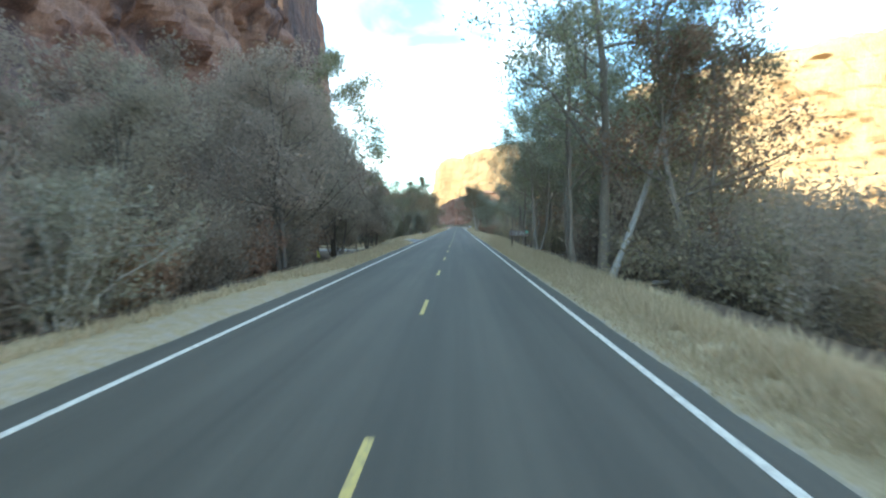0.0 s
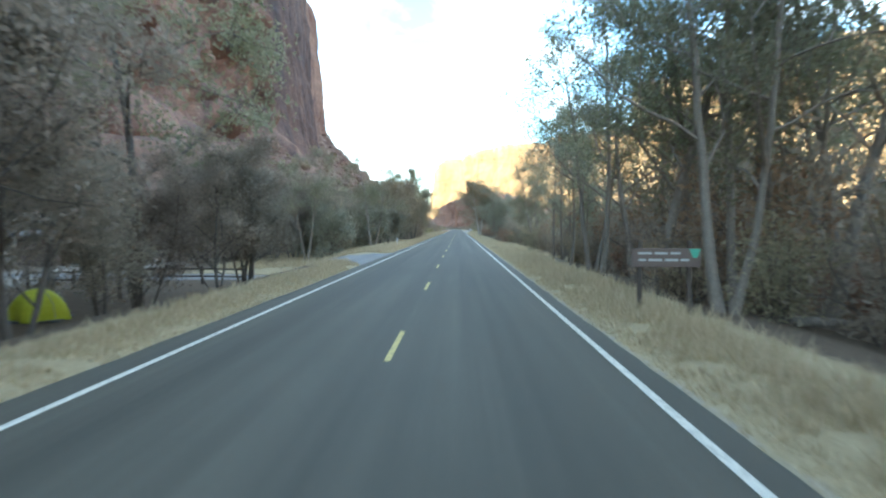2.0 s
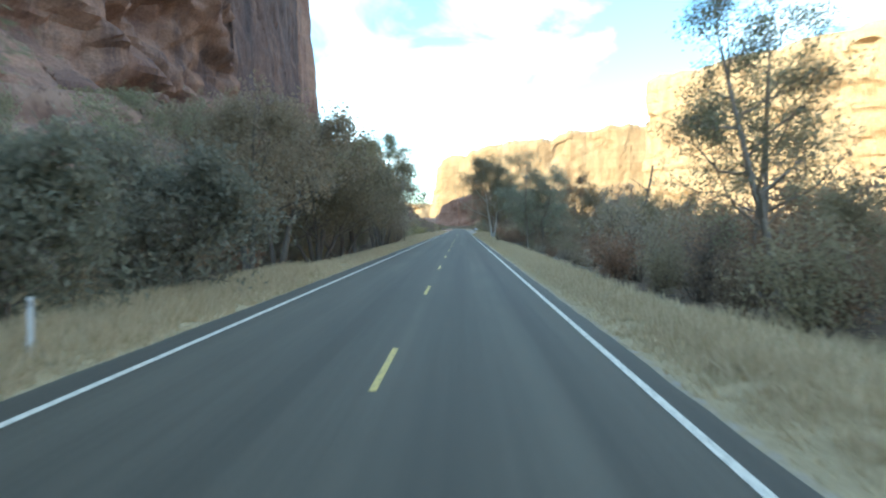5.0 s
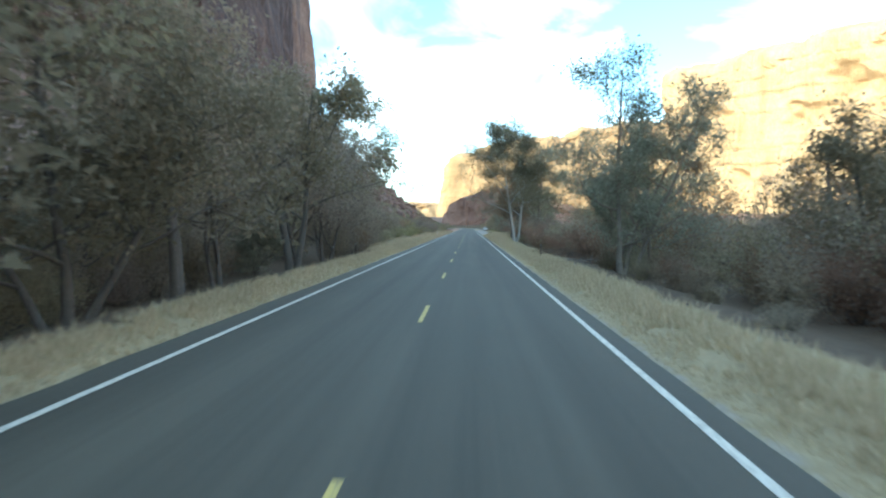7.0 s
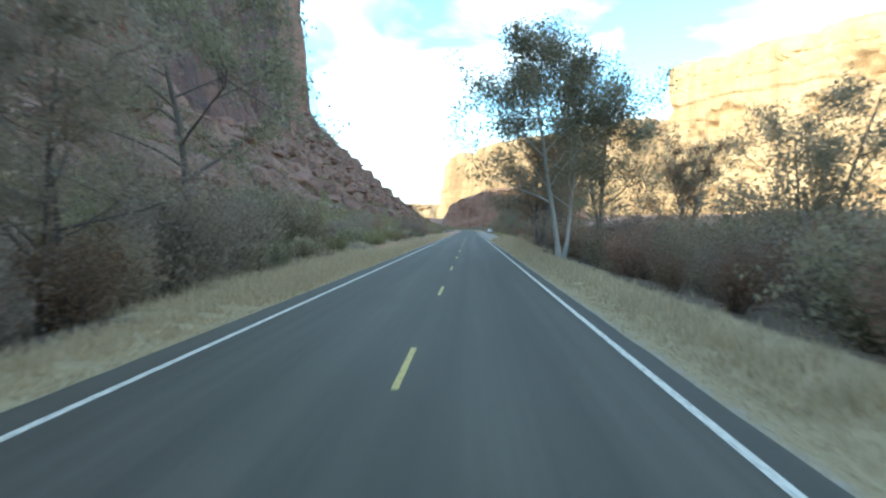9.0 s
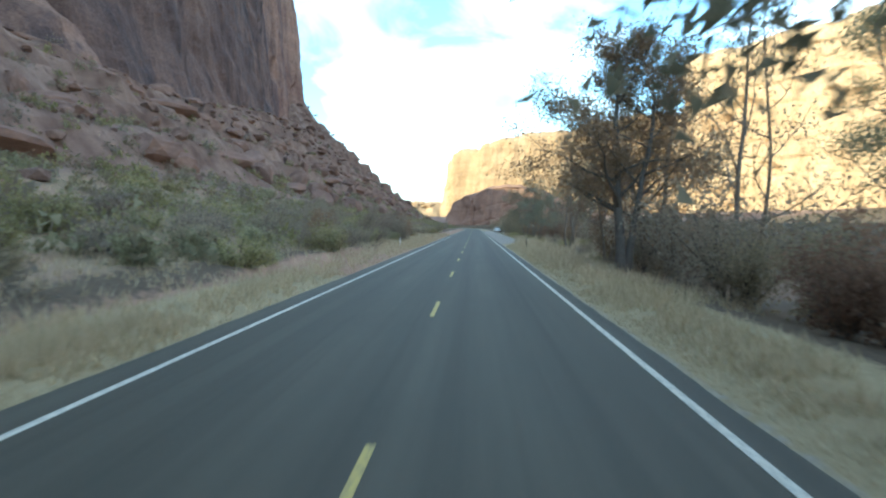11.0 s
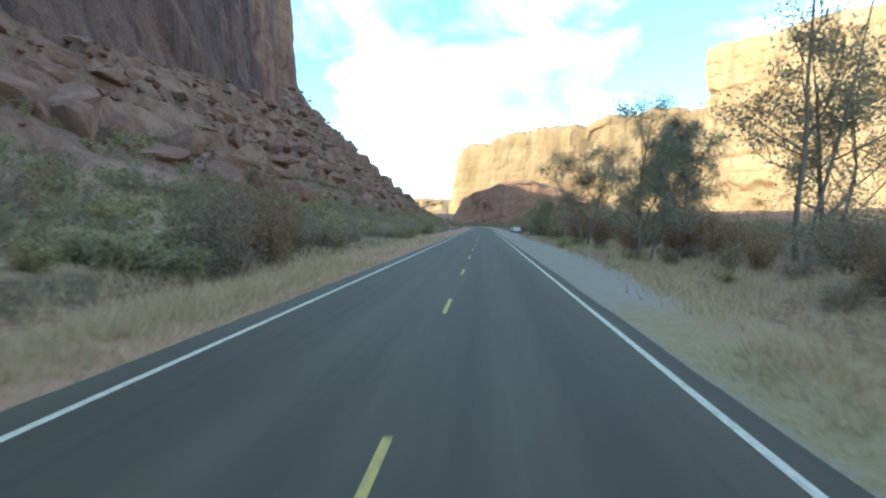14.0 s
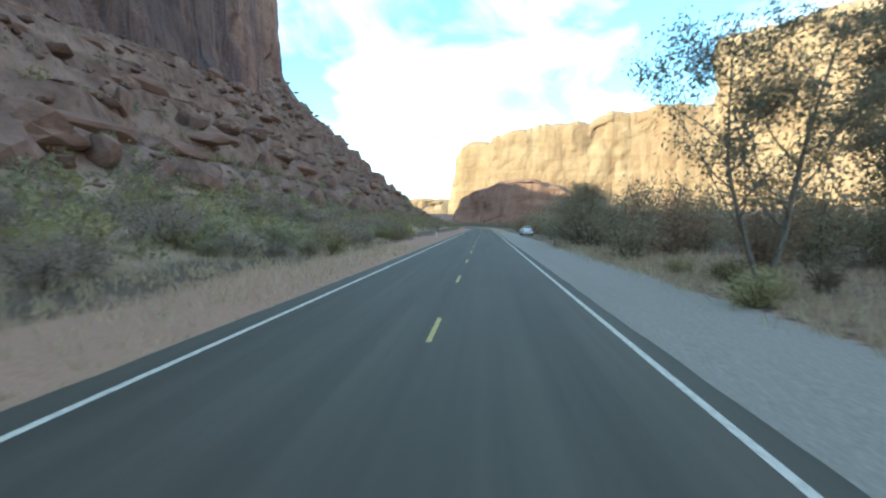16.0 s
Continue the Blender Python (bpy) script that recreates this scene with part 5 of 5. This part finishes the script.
def rubble():
    """Small and middling stones over the whole slope."""
    r = np.random.default_rng(93)
    n = 5200
    y = 230 + 850 * r.uniform(0, 1, n) ** 1.5
    L = 25 + r.uniform(0, 1, n) ** 0.8 * np.where(y < 650, 80, 150)
    x = -L + bend(y) * 0
    keep = x > left_wall_x(y) - 4
    x, y = x[keep], y[keep]
    z = ground_height(x, y)
    base = np.array([v.co[:] for v in rock_mesh(40, 1).vertices])
    faces = np.array([p.vertices[:] for p in rock_mesh(40, 1).polygons])
    s = np.exp(r.normal(-0.75, 0.6, len(x))) * np.interp(y, (400, 800), (1, 2))
    ang = r.uniform(0, 6.28, len(x))
    sc = np.stack([s * r.uniform(0.8, 1.5, len(x)), s, s * r.uniform(0.5, 0.9, len(x))], -1)
    v = base[None] * sc[:, None]
    co, si = np.cos(ang)[:, None], np.sin(ang)[:, None]
    v = np.stack([v[..., 0] * co - v[..., 1] * si, v[..., 0] * si + v[..., 1] * co, v[..., 2]], -1)
    v = v + np.stack([x, y, z + s * 0.15], -1)[:, None]
    f = faces[None] + (np.arange(len(x)) * len(base))[:, None, None]
    return tagged(new("rubble", np_mesh("rubble", v.reshape(-1, 3), f.reshape(-1, 3), [BOULDER])), "red sandstone rubble strewn over the slope", "rubble", kind="stuff")


rubble()


# ---- roadside things ----
def delineator(x, y, white=True):
    """A thin roadside marker post."""
    z = ground_z(x, y) - 0.1
    ob = tagged(new("marker_post"), "thin white roadside marker post in dry grass" if white else "thin dark steel roadside post", "post", "roadside marker posts")
    ob.location = (x, y, z)
    mat = PLASTIC_WHITE if white else WOOD_POST
    part("post", joined(box((0.075, 0.018, 1.0), (0, 0, 0.5), 0.006), box((0.012, 0.035, 1.0), (-0.034, 0.012, 0.5), 0.004), box((0.012, 0.035, 1.0), (0.034, 0.012, 0.5), 0.004)), mat, ob)
    part("reflector", box((0.06, 0.006, 0.09), (0, -0.013, 0.90), 0.002), STEEL if white else SIGN_WHITE, ob, "small reflector")
    return ob


for x, y, wht in ((-5.25, 115.0, True), (-5.55, 293.8, True), (-5.9, 434.0, True), (5.5, 294.0, False), (5.45, 191.0, False), (-5.8, 190.0, False), (-6.1, 184.5, False)):
    delineator(x, y, wht)


def timber_post(x, y, tall):
    ob = tagged(new("timber_post"), "short weathered timber post in dry grass", "post", "timber posts by the meadow")
    ob.location = (x, y, ground_z(x, y) - 0.15)
    part("post", rod((0, 0, 0), (0.03, 0.02, tall + 0.15), 0.075, 0.065, 9), WOOD_POST, ob)


for x, y, tall in ((-6.7, 112.0, 0.8), (-6.0, 113.0, 0.85), (-7.9, 118.5, 0.7)):
    timber_post(x, y, tall)


def rail_fence(x0, y0, x1, y1, bays):
    """A low post-and-rail fence."""
    ob = tagged(new("rail_fence"), "low weathered post-and-rail timber fence", "fence")
    ob.location = (x0, y0, ground_z(x0, y0))
    dx, dy = (x1 - x0) / bays, (y1 - y0) / bays
    for i in range(bays + 1):
        z = ground_z(x0 + dx * i, y0 + dy * i) - ob.location.z
        part("post", rod((dx * i, dy * i, z - 0.2), (dx * i, dy * i, z + 1.0), 0.08, 0.07, 8), WOOD_POST, ob)
        if i < bays:
            z2 = ground_z(x0 + dx * (i + 1), y0 + dy * (i + 1)) - ob.location.z
            for hh in (0.45, 0.85):
                part("rail", rod((dx * i, dy * i - 0.09, z + hh), (dx * (i + 1), dy * (i + 1) - 0.09, z2 + hh), 0.05, 0.05, 7), WOOD_POST, ob)


rail_fence(-21.0, 77.6, -10.8, 80.6, 5)
rail_fence(-33.0, 63.0, -27.5, 66.0, 2)


def brown_sign(x, y):
    """A brown two-post park sign with a row of pale lettering bars and a green corner mark."""
    ob = tagged(new("park_sign"), "brown painted board sign on two posts with pale lettering", "sign")
    ob.location = (x, y, ground_z(x, y))
    ob.rotation_euler = (0, 0, radians(-4))
    for dx in (-0.52, 0.58):
        part("post", box((0.10, 0.10, 1.85), (dx, 0.06, 0.72), 0.012), WOOD_POST, ob)
    board = part("board", box((1.52, 0.045, 0.42), (0.05, -0.02, 1.27), 0.012), SIGN_BROWN, ob)
    for row, (w, at, tall) in enumerate(((0.95, -0.10, 0.045), (1.15, 0.02, 0.05))):
        z = 1.37 - row * 0.15
        left = at - w / 2
        k = 0
        r = random.Random(row)
        while left < at + w / 2 - 0.1:
            word = min(r.uniform(0.12, 0.34), at + w / 2 - left)
            part("lettering", box((word, 0.008, tall), (left + word / 2, -0.0475, z), 0.001), SIGN_WHITE, board, "pale lettering bar")
            left += word + 0.06
            k += 1
    bm = bmesh.new()
    tri = [bm.verts.new(p) for p in ((0.55, -0.052, 1.47), (0.80, -0.052, 1.47), (0.73, -0.052, 1.27), (0.63, -0.052, 1.27))]
    f = bm.faces.new(tri)
    back = bmesh.ops.extrude_face_region(bm, geom=[f])
    bmesh.ops.translate(bm, vec=(0, 0.012, 0), verts=[v for v in back["geom"] if isinstance(v, bmesh.types.BMVert)])
    bmesh.ops.recalc_face_normals(bm, faces=bm.faces)
    part("corner_mark", bm, SIGN_GREEN, board, "small green corner mark")


brown_sign(5.75, 57.8)


def dome_tent(x, y, mat, label, width, high, turn):
    """A small dome tent: arched fabric, poles over it, a door flap and guy lines."""
    ob = tagged(new("dome_tent"), label, "tent")
    ob.location = (x, y, ground_z(x, y))
    ob.rotation_euler = (0, 0, radians(turn))
    bm = bmesh.new()
    bmesh.ops.create_uvsphere(bm, u_segments=24, v_segments=14, radius=1.0)
    bmesh.ops.delete(bm, geom=[v for v in bm.verts if v.co.z < -0.05], context="VERTS")
    for v in bm.verts:
        z = max(v.co.z, 0)
        a = math.atan2(v.co.y, v.co.x)
        sq = 1 + 0.16 * math.cos(4 * a + math.pi) * -1 * (1 - z)
        v.co.x *= width / 2 * sq
        v.co.y *= width / 2 * sq
        v.co.z = z ** 0.9 * high
    part("canopy", bm, mat, ob)
    for k in (45, 135):
        prev = None
        pieces = []
        for i in range(13):
            th = math.pi * i / 12
            p = (math.cos(th) * width / 2 * 1.18 * math.cos(radians(k)), math.cos(th) * width / 2 * 1.18 * math.sin(radians(k)), math.sin(th) ** 0.9 * high * 1.02 if 0 < i < 12 else 0)
            if prev:
                pieces.append(rod(prev, p, 0.009, sides=6))
            prev = p
        part("pole", joined(*pieces), STEEL, ob)
    part("floor_skirt", box((width * 1.02, width * 1.02, 0.05), (0, 0, 0.02), 0.02), TENT_GREY, ob)
    bm = bmesh.new()
    arch = [(-0.28, 0.12), (-0.26, 0.45), (-0.14, 0.66), (0, 0.72), (0.14, 0.66), (0.26, 0.45), (0.28, 0.12)]
    out = [bm.verts.new((px * width, -width * (0.525 - 0.28 * pz ** 1.6), pz * high)) for px, pz in arch]
    bm.faces.new(out)
    bmesh.ops.solidify(bm, geom=bm.faces[:], thickness=0.01)
    part("door_flap", bm, TENT_GREY, ob, "grey mesh door flap")


dome_tent(-12.9, 65.0, TENT_YELLOW, "bright lime-yellow dome tent under bare trees", 1.75, 1.05, 195)
dome_tent(-16.6, 66.5, TENT_GREY, "dark blue-grey dome tent under bare trees", 2.0, 1.0, 40)


def cabin(x, y):
    """A small camp toilet building with a shallow roof."""
    ob = tagged(new("toilet_building"), "small brown camp toilet building with a grey roof", "building")
    ob.location = (x, y, ground_z(x, y))
    part("wall", box((3.2, 3.6, 2.6), (0, 0, 1.2), 0.03), CABIN_WALL, ob)
    part("roof", joined(box((4.2, 2.5, 0.12), (0, -1.05, 2.72), 0.02, Matrix.Rotation(radians(12), 4, "X")), box((4.2, 2.5, 0.12), (0, 1.05, 2.72), 0.02, Matrix.Rotation(radians(-12), 4, "X"))), ROOF_GREY, ob)
    part("door", box((0.06, 0.95, 2.05), (1.62, -0.5, 0.95), 0.01), WOOD_POST, ob)
    part("vent_pipe", rod((-0.8, 0.6, 2.4), (-0.8, 0.6, 4.2), 0.14, sides=12), RUBBER, ob)


cabin(-33.0, 100.0)


def log(x, y, length, turn, r):
    """A fallen grey limb with a broken side branch."""
    ob = tagged(new("fallen_branch"), "fallen grey dead branch on dry grass", "branch", "fallen branches")
    rg = np.random.default_rng(int(x * 10 + y))
    p, _ = limb(rg, (0, 0, r * 0.8), (1, 0, 0.02), length, 7, 0.07, 0)
    p[:, 2] = np.clip(p[:, 2], r * 0.5, r * 2)
    v, f = tube(p, np.linspace(r, r * 0.4, 8), 8)
    part("stem", np_mesh("stem", v, f, [WOOD_GREY], smooth=True), None, ob)
    p2, _ = limb(rg, p[3], (0.7, 0.5, 0.35), length * 0.35, 4, 0.1, 0)
    v, f = tube(p2, np.linspace(r * 0.5, 0.012, 5), 6)
    part("side_branch", np_mesh("side_branch", v, f, [WOOD_GREY], smooth=True), None, ob)
    ob.location = (x, y, ground_z(x, y) - 0.02)
    ob.rotation_euler = (0, 0, radians(turn))


for a in ((6.2, 101.0, 1.6, -40, 0.07), (7.4, 98.5, 1.2, -20, 0.05), (5.6, 107.0, 1.4, 160, 0.05), (9.0, 103.0, 2.2, -50, 0.08), (6.9, 190.6, 2.0, -30, 0.06), (7.5, 189.2, 1.8, 20, 0.05), (6.6, 192.4, 1.6, 70, 0.04), (7.9, 191.4, 2.3, -70, 0.06), (9.4, 59.5, 3.0, -25, 0.14), (7.6, 24.6, 2.6, -35, 0.09)):
    log(*a)


def brush_pile(x, y, wide, high, seed):
    """A heap of dead sticks with a few brown leaves in it."""
    ob = tagged(new("brush_pile"), "low heap of dead brown sticks and leaves", "brush pile", "brush piles by the post")
    rg = np.random.default_rng(seed)
    sv, sf, n, mids = [], [], 0, []
    for _ in range(130):
        rad, ang = rg.uniform(0, 1) ** 0.6 * wide / 2, rg.uniform(0, 6.28)
        z = rg.uniform(0, 1) * high * (1 - (rad / (wide / 2)) ** 2) + 0.03
        a2 = rg.uniform(0, 6.28)
        p, _ = limb(rg, (math.cos(ang) * rad, math.sin(ang) * rad * 0.7, z), (math.cos(a2), math.sin(a2), rg.normal(0, 0.28)), rg.uniform(0.3, 0.9), 3, 0.2, 0)
        p[:, 2] = np.maximum(p[:, 2], 0.01)
        v, f = tube(p, np.linspace(rg.uniform(0.008, 0.022), 0.004, 4), 4)
        sv.append(v), sf.append(f + n)
        n += len(v)
        mids += [p[1], p[2]]
    part("brush_core", np_mesh("brush_core", np.concatenate(sv), np.concatenate(sf), [BARK_DARK]), None, ob)
    v, f = leaves_at(rg, np.array(mids), 4, 0.12, 0.07)
    v[:, 2] = np.maximum(v[:, 2], 0.01)
    part("leaf_litter", np_mesh("leaf_litter", v, f, [LEAF_RUST]), None, ob)
    ob.location = (x, y, ground_z(x, y) - 0.03)


for k, (x, y, wide, high) in enumerate(((6.4, 194.2, 2.0, 0.55), (7.6, 193.0, 1.8, 0.5), (7.3, 195.6, 1.6, 0.6))):
    brush_pile(x, y, wide, high, 400 + k)


def snag(x, y, tall, lean):
    """A broken dead trunk standing in the thicket."""
    ob = tagged(new("dead_snag"), "bare broken dead trunk standing in shrubs", "dead tree", "dead snags")
    rg = np.random.default_rng(int(abs(x * 10) + y))
    hd = np.array([lean, 0.1, 1.0])
    p, _ = limb(rg, (0, 0, -0.2), hd / np.linalg.norm(hd), tall, 7, 0.08, 0)
    v, f = tube(p, np.linspace(0.17, 0.09, 8), 8)
    part("trunk", np_mesh("trunk", v, f, [BARK_DARK], smooth=True), None, ob)
    for k in (3, 5):
        hd = np.array([rg.normal(), rg.normal(), 0.8])
        q, _ = limb(rg, p[k], hd / np.linalg.norm(hd), tall * 0.28, 4, 0.12, 0)
        v, f = tube(q, np.linspace(0.06, 0.015, 5), 5)
        part("stub_branch", np_mesh("stub_branch", v, f, [BARK_DARK], smooth=True), None, ob)
    ob.location = (x, y, ground_z(x, y))


for a in ((17.6, 114.0, 6.0, 0.05), (15.8, 109.0, 9.0, -0.12), (19.5, 177.0, 9.5, 0.02), (17.0, 170.0, 5.4, 0.35), (21.0, 186.0, 7.5, -0.1)):
    snag(*a)


def parked_car(x, y, turn):
    """A white estate car: body shell, glasshouse, wheels, lights."""
    ob = tagged(new("parked_car"), "white car parked on the gravel shoulder", "car")
    ob.location = (x, y, max(ground_z(x, y), 0) + 0.0)
    ob.rotation_euler = (0, 0, radians(turn))
    part("body", joined(box((1.78, 4.4, 0.62), (0, 0, 0.62), 0.14), box((1.66, 1.1, 0.2), (0, 1.6, 0.92), 0.09)), CAR_WHITE, ob)
    cab = box((1.5, 2.7, 0.58), (0, -0.55, 1.2), 0.18)
    for v in cab.verts:
        if v.co.z > 1.2:
            v.co.x *= 0.84
            v.co.y = -0.55 + (v.co.y + 0.55) * 0.80
    part("roof_cabin", cab, CAR_WHITE, ob)
    part("rear_window", box((1.18, 0.05, 0.36), (0, -1.72, 1.23), 0.02, Matrix.Rotation(0, 4, "X")), CAR_GLASS, ob)
    for sx in (-1, 1):
        part("side_window", box((0.05, 2.0, 0.34), (sx * 0.70, -0.5, 1.23), 0.02), CAR_GLASS, ob)
        part("tail_lamp", box((0.16, 0.06, 0.28), (sx * 0.76, -2.19, 0.82), 0.02), SIGN_BROWN, ob)
        for yy in (-1.35, 1.35):
            w = part("wheel", rod((sx * 0.68, yy, 0.33), (sx * 0.90, yy, 0.33), 0.33, sides=20), RUBBER, ob)
            part("rim", rod((sx * 0.88, yy, 0.33), (sx * 0.915, yy, 0.33), 0.20, sides=14), STEEL, w)


parked_car(7.9, 452.0, 4)
